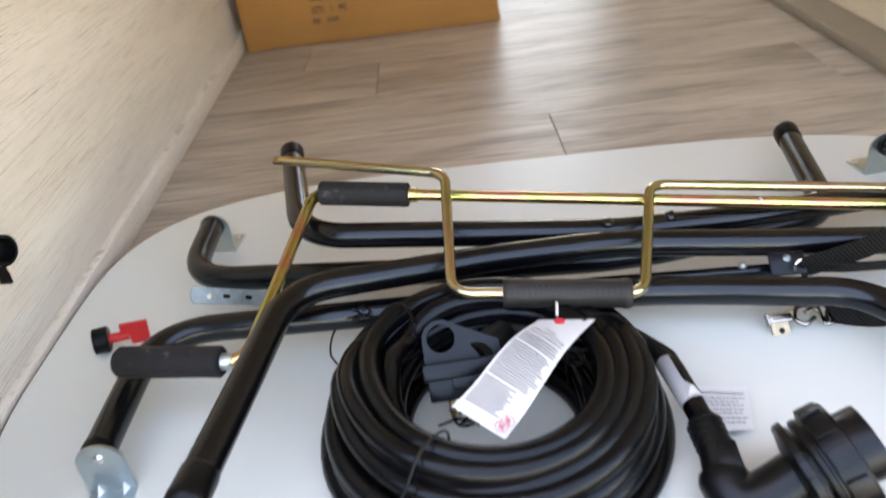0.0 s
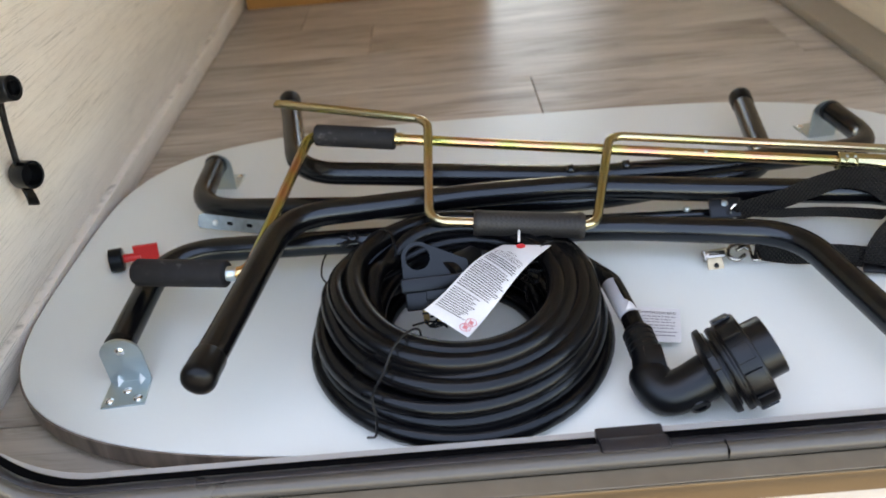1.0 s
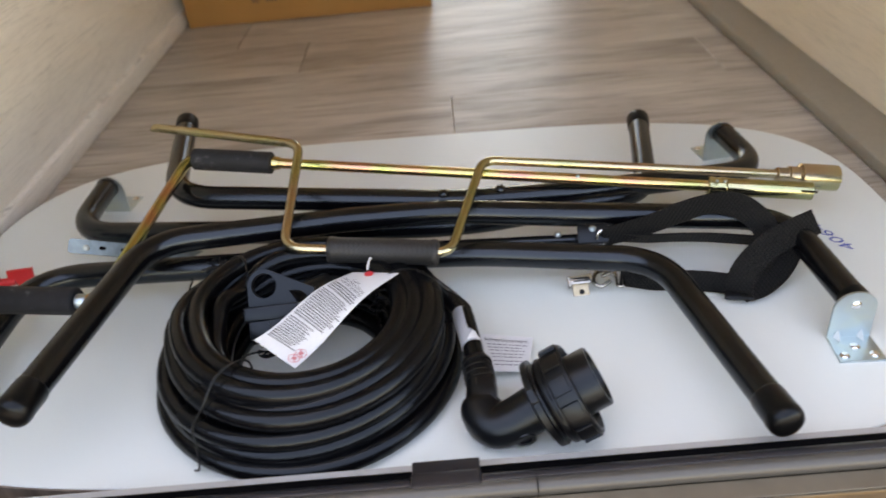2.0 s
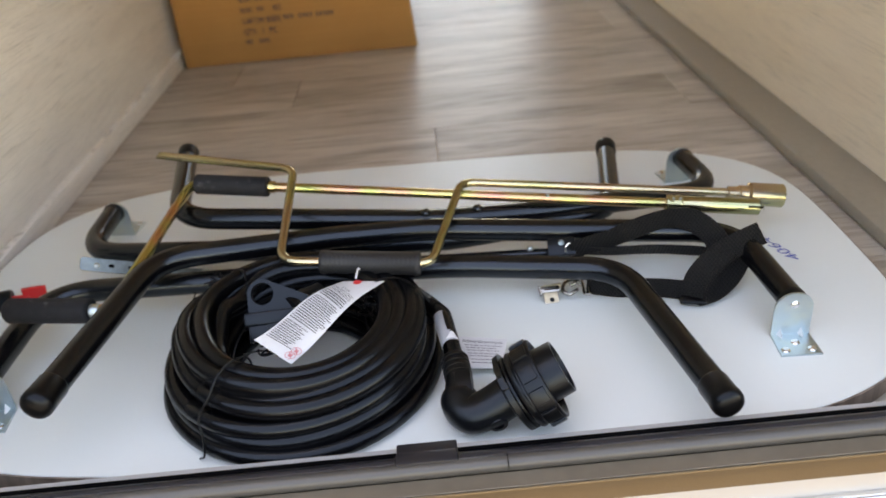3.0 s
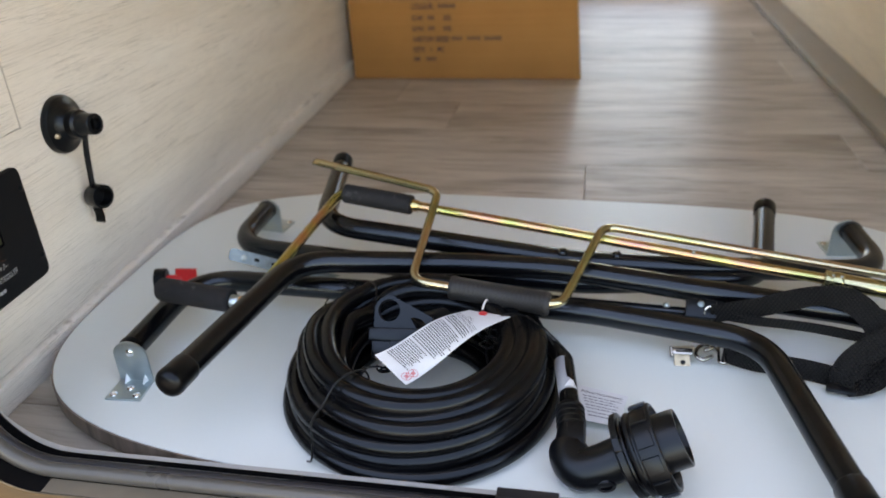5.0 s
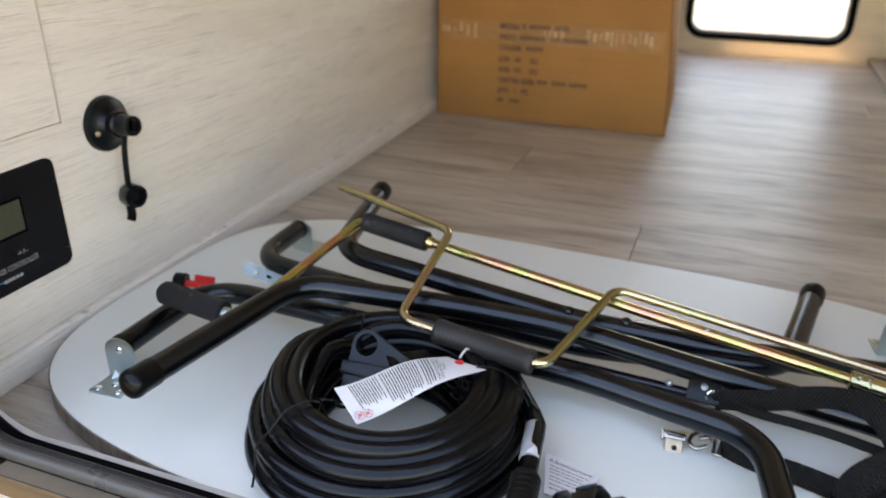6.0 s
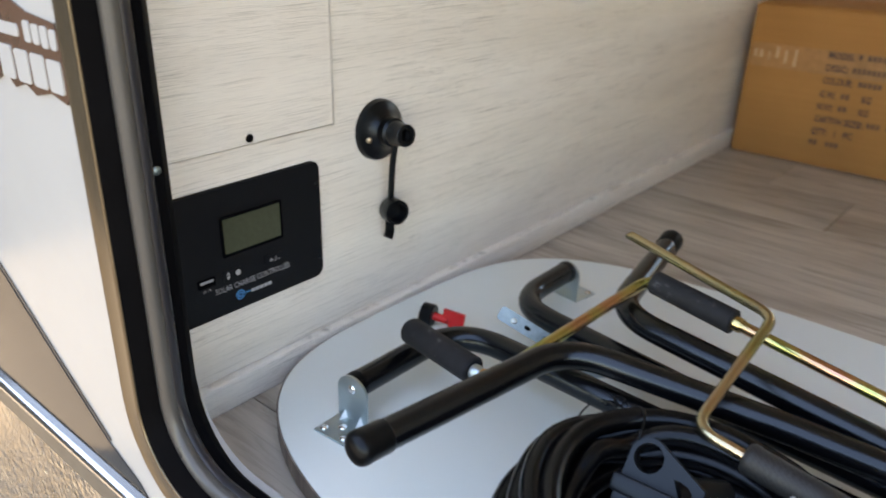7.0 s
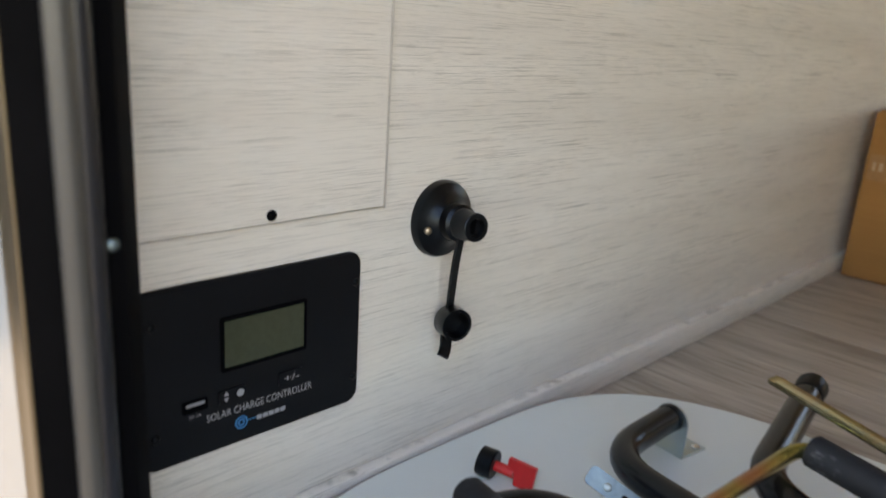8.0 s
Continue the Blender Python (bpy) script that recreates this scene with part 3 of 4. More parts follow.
part("emblem", join(flat_ring(0.368, 0.1195, 0.0052, 0.0011, wall_lay(LEFT + 0.0045)), flat_ring(0.368, 0.1195, 0.0029, 0.0012, wall_lay(LEFT + 0.0045)), bar(0.3735, 0.380, 0.1192, 0.1199, wall_lay(LEFT + 0.0045))), CYAN, ctl, "blue ring emblem", flat=True)
part("mark", join(*[bar(0.381 + 0.0052 * k, 0.3855 + 0.0052 * k, 0.1172, 0.1208, wall_lay(LEFT + 0.0044)) for k in range(5)]), PANELPRINT, ctl, flat=True)
for u, v in ((0.4725, 0.2095), (0.4725, 0.1265), (0.3025, 0.2105), (0.3025, 0.1285)):
    screw_head((LEFT + 0.004, u, v), (1, 0, 0), 0.0032, ctl, CAP)

port = thing("solar_port", (LEFT, 0.565, 0.249), "black round cable port with a cap hanging from its strap", "cable port")
c = Vector((LEFT, 0.5680, 0.2495))
part("flange", turned(c, c + Vector((0.02, 0, 0)), [(0, 0.0345), (0.2, 0.0345), (0.36, 0.033), (0.5, 0.026), (0.75, 0.0185), (1, 0.0165)], 40), PLASTIC, port)
barrel = turned(c + Vector((0.018, -0.001, 0.001)), c + Vector((0.052, -0.008, 0.004)), [(0, 0.0165), (0.35, 0.0162), (0.42, 0.0135), (0.5, 0.0135), (0.55, 0.0125), (0.98, 0.0122), (1, 0.0115), (1, 0.0078), (0.85, 0.0072)], 30)
part("barrel", barrel, PLASTIC, port)
hole = axes(c + Vector((0.0475, -0.007, 0.0035)), (-0.2, 1, 0), (0, 0, 1))
part("contact_slot", prism(round_rect(-0.0045, 0.0045, -0.006, 0.006, 0.003), 0.0004, hole), JAMB, port)
screw_head(c + Vector((0.0108, -0.0240, -0.006)), (0.85, -0.5, 0), 0.0034, port, STEEL)
screw_head(c + Vector((0.0108, 0.0240, 0.006)), (0.85, 0.5, 0), 0.0034, port, STEEL)
part("strap", ribbon([(-0.388, 0.563, 0.240), (-0.394, 0.5652, 0.215), (-0.399, 0.5682, 0.19), (-0.404, 0.5720, 0.168)], [(0, 1, 0)] * 4, 0.0075, 0.003), PLASTIC, port)
cc, cd = Vector((-0.409, 0.5755, 0.1555)), Vector((0.95, -0.3, 0.05)).normalized()
capm = turned(cc, cc + cd * 0.019, [(0, 0.0135), (0.1, 0.0148), (1, 0.0148), (1, 0.0118), (0.3, 0.0112)], 28)
cap = part("cap", capm, PLASTIC, port, "hanging dust cap")
part("tab", ribbon([(-0.404, 0.570, 0.143), (-0.401, 0.567, 0.133), (-0.397, 0.560, 0.127)], [(0.2, 1, 0)] * 3, 0.011, 0.003), PLASTIC, cap)

# ---- cardboard box ----
carton = thing("cardboard_box", (-0.12, 1.83, 0), "closed brown cardboard box with printed lines and clear tape", "box")
bm = box(-0.396, 0.170, 1.645, 2.075, 0.001, 0.312, 0.004)
for v in bm.verts:
    if v.co.z > 0.2 and v.co.x > 0:
        v.co.x -= 0.02
    if v.co.x > 0 and v.co.y > 1.85:
        v.co.x -= 0.018
    if v.co.z > 0.2 and v.co.y < 1.8:
        v.co.y += 0.006
part("body", bm, CARD, carton)


def box_lay(u, v):
    return (u, 1.6438 + 0.006 * max(0.0, min(1.0, v / 0.31)), v)


part("top_flap", box(-0.391, 0.146, 1.655, 1.856, 0.3125, 0.3155, 0.001, 1), CARD, carton)
part("top_flap", box(-0.391, 0.128, 1.860, 2.07, 0.3125, 0.3155, 0.001, 1), CARD, carton)
part("tape", box(-0.398, 0.138, 1.834, 1.882, 0.3157, 0.3163), TAPE, carton, "clear packing tape")
part("tape", join(bar(-0.39, 0.145, 0.188, 0.236, box_lay, 12)), TAPE, carton, "clear packing tape", flat=True)
rnd = random.Random(5)
creases = [bar(x, x + rnd.uniform(0.002, 0.007), 0.195 + rnd.uniform(0, 0.015), 0.232 - rnd.uniform(0, 0.012), lambda u, v: (u, box_lay(u, v)[1] - 0.0006, v), 1) for x in [-0.382, -0.371, -0.352, -0.338, -0.32, -0.301, -0.13, -0.118, -0.106, -0.09, -0.03, -0.015, 0.0, 0.012, 0.025, 0.037, 0.05, 0.066, 0.078, 0.088, 0.1, 0.112]]
for crease in creases:
    part("tape_crease", crease, CREASE, carton, flat=True)


def print_lay(u0, v0):
    return lambda x, y: (u0 + x, box_lay(0, v0 + y)[1] - 0.0008, v0 + y)


for text, u0, v0, width in (("CARTON", -0.238, 0.094, 0.052), ("SIZE:", -0.181, 0.094, 0.036), ("QTY:", -0.238, 0.069, 0.030), ("1", -0.196, 0.069, 0.004), ("PC", -0.178, 0.069, 0.018), ("N.W:", -0.238, 0.119, 0.030), ("KG", -0.160, 0.119, 0.018), ("G.W:", -0.238, 0.144, 0.030), ("KG", -0.160, 0.144, 0.018), ("MODEL", -0.238, 0.221, 0.050), ("DESC:", -0.238, 0.196, 0.042), ("COLOUR:", -0.238, 0.171, 0.056)):
    part("lettering", words(text, 0.0132, print_lay(u0, v0), width, bold=0.0006), BOXINK, carton)
for x0, x1, z0 in ((-0.238, -0.212, 0.046), (-0.206, -0.172, 0.046), (-0.140, -0.108, 0.096), (-0.104, -0.066, 0.096), (-0.062, -0.014, 0.096), (-0.182, -0.172, 0.223), (-0.166, -0.112, 0.223), (-0.106, -0.062, 0.223), (-0.188, -0.120, 0.197), (-0.114, -0.026, 0.197), (-0.172, -0.122, 0.172), (-0.198, -0.172, 0.120), (-0.198, -0.172, 0.145)):
    for k in range(int((x1 - x0) / 0.0088)):
        x = x0 + 0.0088 * k
        part("printed_mark", bar(x, x + 0.0062, z0 + 0.0005, z0 + 0.0115, lambda u, v: (u, box_lay(u, v)[1] - 0.0008, v), 1), BARINK, carton, flat=True)

# ---- folding table, lying upside down ----
TZ = 0.032
table = thing("folding_table", (0.143, 0.583, 0.0), "white folding table lying upside down with black tube legs folded", "table")


def outline(inset, n=3.72, steps=160):
    """The board's rounded outline, set in by inset; the board lies slightly askew."""
    out, turn = [], radians(-2.0)
    for k in range(steps):
        w = 2 * math.pi * k / steps
        cx, cy = math.cos(w), math.sin(w)
        u = (0.5315 - inset) * math.copysign(abs(cx) ** (2 / n), cx)
        v = (0.3095 - inset) * math.copysign(abs(cy) ** (2 / n), cy)
        out.append((0.130 + u * math.cos(turn) - v * math.sin(turn), 0.572 + u * math.sin(turn) + v * math.cos(turn)))
    return out


top = prism(outline(0.0016), 0.0195, pose(0, 0, TZ - 0.0195))
bmesh.ops.bevel(top, geom=[e for e in top.edges if all(v.co.z > TZ - 0.001 for v in e.verts)], offset=0.0006, segments=1, affect="EDGES")
tabletop = part("tabletop", top, LAMINATE, table, "white laminate board")
rim = bmesh.new()
lo = [(rim.verts.new((x, y, TZ - 0.0205)), rim.verts.new((x, y, TZ - 0.0012))) for x, y in outline(0.0)]
li = [(rim.verts.new((x, y, TZ - 0.0205)), rim.verts.new((x, y, TZ - 0.0012))) for x, y in outline(0.002)]
for k in range(len(lo)):
    j = (k + 1) % len(lo)
    rim.faces.new((lo[k][0], lo[j][0], lo[j][1], lo[k][1]))
    rim.faces.new((lo[k][1], lo[j][1], li[j][1], li[k][1]))
    rim.faces.new((li[k][0], lo[k][0], lo[j][0], li[j][0]))
    rim.faces.new((li[k][1], li[j][1], li[j][0], li[k][0]))
part("edge_band", rim, EDGE, tabletop, "dark wood-print edge band")
part("backing", prism(outline(0.006), TZ - 0.0215, pose(0, 0, 0.001)), EDGE, tabletop, "dark underside layer of the board")

TR = 0.0128


def rise(x):
    """Height of the upper pair of legs, which lies across the lower pair."""
    return 0.069 + (0.52 - x) / 0.686 * 0.040


LEGS = [
    ([(-0.270, 0.384), (-0.267, 0.534), (0.06, 0.5195), (0.200, 0.508), (0.371, 0.470), (0.405, 0.253)], 0, [0.062, 0.4, 0.5, 0.062]),
    ([(-0.256, 0.732), (-0.256, 0.620), (0.0, 0.582), (0.19, 0.566), (0.392, 0.600), (0.429, 0.793)], 0, [0.062, 0.4, 0.4, 0.06]),
    ([(0.516, 0.383), (0.512, 0.524), (0.30, 0.546), (0.17, 0.562), (0.06, 0.552), (-0.130, 0.521), (-0.166, 0.288)], 1, [0.062, 0.3, 0.3, 0.4, 0.062]),
    ([(0.519, 0.730), (0.528, 0.628), (0.30, 0.592), (0.18, 0.582), (0.0, 0.602), (-0.130, 0.616), (-0.166, 0.824)], 1, [0.07, 0.3, 0.3, 0.4, 0.065]),
]
for flat_pts, upper, bends in LEGS:
    pts = fillet([(x, y, rise(x) if upper else 0.069) for x, y in flat_pts], bends, 10)
    leg = part("leg", pipe(pts, TR, 20), TUBE, table, "black enamelled steel tube leg")
    d = (pts[-1] - pts[-2]).normalized()
    e = pts[-1]
    part("foot_cap", turned(e - d * 0.028, e + d * 0.005, [(0, TR + 0.0003), (0.04, 0.0138), (0.6, 0.0140), (0.66, 0.0144), (0.80, 0.0142), (0.90, 0.0127), (0.96, 0.0098), (1.0, 0.0055)], 22), CAP, leg, "black rubber foot cap")
    s, ds = pts[0], (pts[1] - pts[0]).normalized()
    part("end_plug", turned(s - ds * 0.004, s + ds * 0.006, [(0, 0.0119), (0.5, 0.0135), (1, 0.0133)], 20), CAP, leg)
for x, y in ((0.168, 0.580), (0.229, 0.585)):
    screw_head((x, y, rise(x) + 0.0107), (0, 0, 1), 0.0062, table, TUBE, "bolt", 0.0052)
part("weld_plate", box(0.12, 0.27, 0.548, 0.564, 0.083, 0.0885, 0.002), TUBE, table)
part("cross_bar", pipe([(0.0, 0.556, 0.058), (0.33, 0.532, 0.058)], 0.006, 12), TUBE, table)
screw_head((0.283, 0.537, 0.064), (0, -0.4, 0.9), 0.004, table, GALV, "bolt", 0.004)


def bracket(x, y, side, turn_deg, top=0.0335, w=0.0182):
    """A bent zinc angle; side is the way its foot points along y."""
    m = pose(x, y, TZ, 0, 0, turn_deg)
    up = [(-w, 0.0)] + [(w, 0.0), (w, top - 0.006)] + [(w * math.cos(a), top + 0.0165 * math.sin(a)) for a in (math.pi * k / 14 for k in range(15))] + [(-w, top - 0.006)]
    plate = prism(up, 0.0022, m @ axes((0, 0, 0), (1, 0, 0), (0, 0, 1)))
    foot = prism([(-w, 0), (w, 0), (w + 0.001, side * 0.034), (-w - 0.001, side * 0.034)], 0.0022, m)
    ob = part("hinge_bracket", join(plate, foot), GALV, table, "zinc-plated steel hinge bracket")
    lift = 0.0021 if side < 0 else 0.0
    for dx in (-0.010, 0.010):
        rib = bmesh.new()
        corners = [rib.verts.new(m @ Vector(p)) for p in ((dx, side * lift, 0.0100), (dx, side * (lift + 0.0080), 0.0020), (dx - 0.0034, side * lift, 0.0020), (dx + 0.0034, side * lift, 0.0020))]
        for tri in ((0, 1, 2), (0, 3, 1), (1, 3, 2), (0, 2, 3)):
            rib.faces.new([corners[q] for q in tri])
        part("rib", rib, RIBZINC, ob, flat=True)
    for dx, dy in ((-0.013, 0.027), (0.012, 0.027), (0.0, 0.016)):
        screw_head(m @ Vector((dx, side * dy, 0.0022)), (0, 0, 1), 0.0042, ob, CHROME)
    screw_head(m @ Vector((0, side * 0.0022 if side < 0 else 0.0022, 0.037)), (0, side, 0), 0.0045, ob, CHROME)


bracket(-0.268, 0.381, -1, 3)
bracket(0.515, 0.380, -1, -3)
bracket(-0.255, 0.735, 1, -8, 0.0335, 0.0175)
bracket(0.516, 0.733, 1, 6, 0.0335, 0.0175)

d = axes((-0.234, 0.560, 0.090), (0.065, 0.030, -0.036), (-0.14, 0.58, 0.70))
strut = prism(round_rect(0, 0.16, -0.0078, 0.0078, 0.004), 0.0018, d)
latch = part("stay_strip", strut, DULLZINC, table, "slotted zinc-plated stay strip")
for u in (0.034, 0.056):
    part("slot", prism(round_rect(u - 0.0035, u + 0.0035, -0.002, 0.002, 0.0018), 0.0003, d @ pose(0, 0, 0.0018)), JAMB, latch)

for u in (0.018, 0.078):
    screw_head(d @ Vector((u, -0.001, 0.0018)), d.to_3x3() @ Vector((0, 0, 1)), 0.0034, latch, GALV, "rivet", 0.0016)

# number written by hand on the board
number = thing("pen_number", (0.573, 0.535, TZ), "number handwritten in blue marker on the white board", "writing")
num_dir = (Vector((0.565, 0.560, 0)) - Vector((0.581, 0.512, 0)))
num_up = Vector((-num_dir.y, num_dir.x, 0)).normalized()
nd = num_dir.normalized()


def num_lay(x, y):
    x, y = x + 0.25 * y, y
    p = Vector((0.5825, 0.508, 0)) + nd * x + num_up * (y - 0.006)
    return (p.x, p.y, TZ + 0.0004)


part("digits", words("40644", 0.013, num_lay, 0.070), BLUEINK, number)

# ---- cranks lying across the legs ----
brace = thing("speed_crank", (0.2, 0.57, TZ), "yellow zinc-plated cranked handle with ribbed black grip and socket", "crank handle")
RP = [(-0.144, 0.664, 0.170), (0.020, 0.613, 0.158), (0.015, 0.473, 0.1175), (0.171, 0.4575, 0.1060), (0.213, 0.600, 0.1265), (0.530, 0.577, 0.0895)]
part("rod", pipe(fillet(RP, 0.02, 8), 0.0048, 16), ZINC, brace)
part("pressed_tip", prism([(-0.003, -0.0045), (0.03, -0.0048), (0.03, 0.0048), (-0.003, 0.0045)], 0.0035, axes((-0.147, 0.665, 0.1685), (0.164, -0.051, -0.012), (0.3, 0.8, 0.2))), ZINC, brace)
g0, g1 = Vector((0.057, 0.4688, 0.1144)), Vector((0.160, 0.4586, 0.1068))
part("grip", turned(g0, g1, [(0, 0.0112), (0.02, 0.0126), (0.06, 0.0126), (0.07, 0.0119), (0.93, 0.0119), (0.94, 0.0126), (0.98, 0.0126), (1, 0.0112)], 26), KNURL, brace, "knurled black rubber grip")
s0, s1 = Vector((0.521, 0.5774, 0.0900)), Vector((0.5845, 0.5728, 0.0815))
part("socket", turned(s0, s1, [(0, 0.0058), (0.02, 0.0078), (0.2, 0.0080), (0.22, 0.0098), (0.36, 0.0100), (0.40, 0.0136), (1, 0.0138), (1, 0.0108), (0.5, 0.0102)], 26), ZINC, brace, "yellow zinc-plated socket")

awn = thing("awning_crank", (0.1, 0.58, TZ), "long yellow zinc-plated crank rod with two foam grips", "crank handle")
e0, e1 = Vector((0.5415, 0.5385, 0.0892)), Vector((-0.115, 0.653, 0.1345))
low, end = Vector((-0.157, 0.439, 0.0990)), Vector((-0.269, 0.456, 0.1005))
part("rod", pipe(fillet([e0, e1, low, end + Vector((0.01, 0, 0))], 0.018, 8), 0.0058, 16), RAINBOW, awn)
u = (e1 - e0).normalized()
part("grip", turned(e1 - u * 0.098, e1 - u * 0.006, [(0, 0.0105), (0.015, 0.0122), (0.98, 0.0122), (1, 0.0105)], 26), FOAM, awn, "black foam grip")
w = (end - low).normalized()
part("grip", turned(low + w * 0.019, end - w * 0.002, [(0, 0.0112), (0.02, 0.0130), (0.96, 0.0132), (1, 0.0105)], 26), FOAM, awn, "black foam grip")
part("collar", turned(low + w * 0.010, low + w * 0.020, [(0, 0.0060), (0.2, 0.0072), (1, 0.0072)], 18), GALV, awn)
part("collar", turned(e1 - u * 0.107, e1 - u * 0.098, [(0, 0.0062), (0.2, 0.0074), (1, 0.0074)], 18), RAINBOW, awn)
ferr = part("ferrule", turned(e0 - u * 0.002, e0 + u * 0.101, [(0, 0.0075), (0.01, 0.0092), (0.97, 0.0092), (1, 0.0075)], 24), ZINC, awn, "slotted end sleeve")
part("crimp_ring", turned(e0 + u * 0.083, e0 + u * 0.1015, [(0, 0.0092), (0.06, 0.0099), (0.35, 0.0099), (0.4, 0.0094), (0.6, 0.0094), (0.65, 0.0099), (0.94, 0.0099), (1, 0.0085)], 24), ZINC, ferr)
part("slot", box(-0.008, 0.008, -0.0014, 0.0014, -0.0004, 0.0006, m=axes(e0 + u * 0.005 + Vector((0, -0.0085, 0.0035)), u, (0, 0, 1))), JAMB, ferr)
for k in (0.086, 0.094):
    screw_head(e0 + u * k + Vector((0, -0.004, 0.0082)), (0, -0.45, 0.9), 0.0018, ferr, GALV, "rivet", 0.0012)
screw_head(e0 + u * 0.235 + Vector((0, -0.003, 0.005)), (0, -0.45, 0.9), 0.0022, awn, GALV, "rivet", 0.0014)

# ---- power cord, coiled ----
cord = thing("power_cord", (0.037, 0.400, TZ), "coiled thick black power cord with plug and elbow connector", "power cord")
CX, CY, CR = 0.0355, 0.3985, 0.0087
TURNS = [(0.072, 0.0405), (0.088, 0.0405), (0.104, 0.0405), (0.119, 0.0405), (0.1310, 0.0408), (0.1245, 0.0555), (0.108, 0.0555), (0.092, 0.0555), (0.078, 0.0560), (0.086, 0.0705), (0.102, 0.0705), (0.1185, 0.0700), (0.1115, 0.0850), (0.0955, 0.0855), (0.0815, 0.0860), (0.0860, 0.1005), (0.1005, 0.0975), (0.1140, 0.0860), (0.1260, 0.0710)]
rnd = random.Random(11)
wob = [(rnd.uniform(0, 6.28), rnd.uniform(0, 6.28), rnd.uniform(0.0024, 0.0076) * (0.55 if r > 0.115 else 1.0)) for r, _ in TURNS]
path = []
STEPS = 56
for i in range(len(TURNS) - 1):
    (r0, z0), (r1, z1) = TURNS[i], TURNS[i + 1]
    for k in range(STEPS):
        s = k / STEPS
        f = min(1.0, max(0.0, (s - 0.72) / 0.28))
        f = f * f * (3 - 2 * f)
        a = math.pi / 2 + 0.25 - 2 * math.pi * s
        wa, wb, wc = [x * (1 - f) + y * f for x, y in zip(wob[i], wob[i + 1])]
        r = r0 + (r1 - r0) * f + wc * math.sin(a + wa) + 0.0009 * math.sin(3 * a + wb)
        z = z0 + (z1 - z0) * f + (0.0046 * math.sin(a + 2.2 * wb) if z0 > 0.042 else 0.0)
        path.append(Vector((CX + r * math.cos(a), CY + r * math.sin(a), max(z, TZ + CR + 0.0004))))
for k in range(12):
    a = math.pi / 2 + 0.25 - 1.45 * k / 12
    path.append(Vector((CX + 0.128 * math.cos(a), CY + 0.128 * math.sin(a), 0.071 + 0.001 * k / 12)))
lead = smooth_path([path[-2], path[-1], (0.1748, 0.4166, 0.072), (0.181, 0.3838, 0.071), (0.1846, 0.3508, 0.068)], 8)
path += lead[9:]
part("cable", pipe(path, CR, 14), CORD, cord, "black rubber-jacketed cable")
tail = smooth_path([(0.108, 0.335, 0.046), (0.114, 0.40, 0.050), (0.101, 0.450, 0.066), (0.066, 0.456, 0.086), (0.037, 0.441, 0.0935)], 8)
part("cable_end", pipe(tail, CR, 14), CORD, cord)

# plug with its finger ring
plug_m = axes((0.003, 0.4255, 0.1095), (1.0, 0.05, 0.0), (0, 0.62, 0.80))
hull = [(0.0146 * math.cos(a), 0.0146 * math.sin(a)) for a in (math.pi * k / 18 for k in range(5, 19))] + [(-0.0148, -0.021), (0.046, -0.019), (0.044, -0.006)]
handle = bmesh.new()
inner = [(0.0111 * math.cos(a), 0.0111 * math.sin(a)) for a in (2 * math.pi * k / 26 for k in range(26))]
edges = []
for loop in (hull, inner):
    vs = [handle.verts.new((x, y, 0)) for x, y in loop]
    edges += [handle.edges.new((vs[k], vs[(k + 1) % len(vs)])) for k in range(len(vs))]
bmesh.ops.triangle_fill(handle, use_beauty=True, use_dissolve=False, edges=edges)
got = bmesh.ops.extrude_face_region(handle, geom=handle.faces[:])
bmesh.ops.translate(handle, vec=(0, 0, 0.009), verts=[g for g in got["geom"] if isinstance(g, bmesh.types.BMVert)])
bmesh.ops.transform(handle, matrix=plug_m @ pose(0, 0, -0.0045), verts=handle.verts)
plug = part("plug", join(box(-0.017, 0.040, -0.031, -0.018, -0.015, 0.017, 0.0018, 2, plug_m), box(-0.014, 0.020, -0.047, -0.029, -0.012, 0.014, 0.0015, 2, plug_m), box(0.004, 0.034, -0.040, -0.029, -0.013, 0.0155, 0.0015, 2, plug_m)), PLASTIC, cord, "black moulded plug")
part("ring_handle", handle, PLASTIC, plug)
part("boot", turned(plug_m @ Vector((0.024, -0.02, -0.002)), (0.055, 0.450, 0.0905), [(0, 0.015), (0.4, 0.014), (1, 0.0098)], 20), PLASTIC, plug)
for dx in (0.002, 0.013):
    part("pin", turned(plug_m @ Vector((dx, -0.044, 0.003)), plug_m @ Vector((dx, -0.060, 0.003)), [(0, 0.0028), (0.9, 0.0028), (1, 0.0018)], 12), BRASS, plug)

# elbow connector with locking ring
EB = [(0.1846, 0.3508, 0.068), (0.1872, 0.3260, 0.062), (0.1865, 0.3030, 0.0545), (0.1945, 0.2900, 0.0518), (0.2110, 0.2900, 0.0565), (0.2320, 0.2942, 0.0667)]
bend = smooth_path(EB, 8)
elbow = part("elbow", pipe(bend[13:], [0.0158, 0.0170] + [0.0176 + 0.0006 * min(1, max(0, k - 14) / 8) for k in range(len(bend) - 15)], 28), PLASTIC, cord, "black moulded elbow connector")
boot = part("boot", pipe(bend[:17], [0.0106, 0.0114] + [0.0118 + 0.00012 * k for k in range(15)], 24), PLASTIC, elbow, "black ribbed strain relief boot")
for k in range(4):
    c0, c1 = Vector(EB[0]).lerp(Vector(EB[1]), 0.12 + 0.22 * k), Vector(EB[0]).lerp(Vector(EB[1]), 0.25 + 0.22 * k)
    part("boot_rib", turned(c0, c1, [(0, 0.0117), (0.25, 0.0130), (0.75, 0.0131), (1, 0.0118)], 24), PLASTIC, boot)
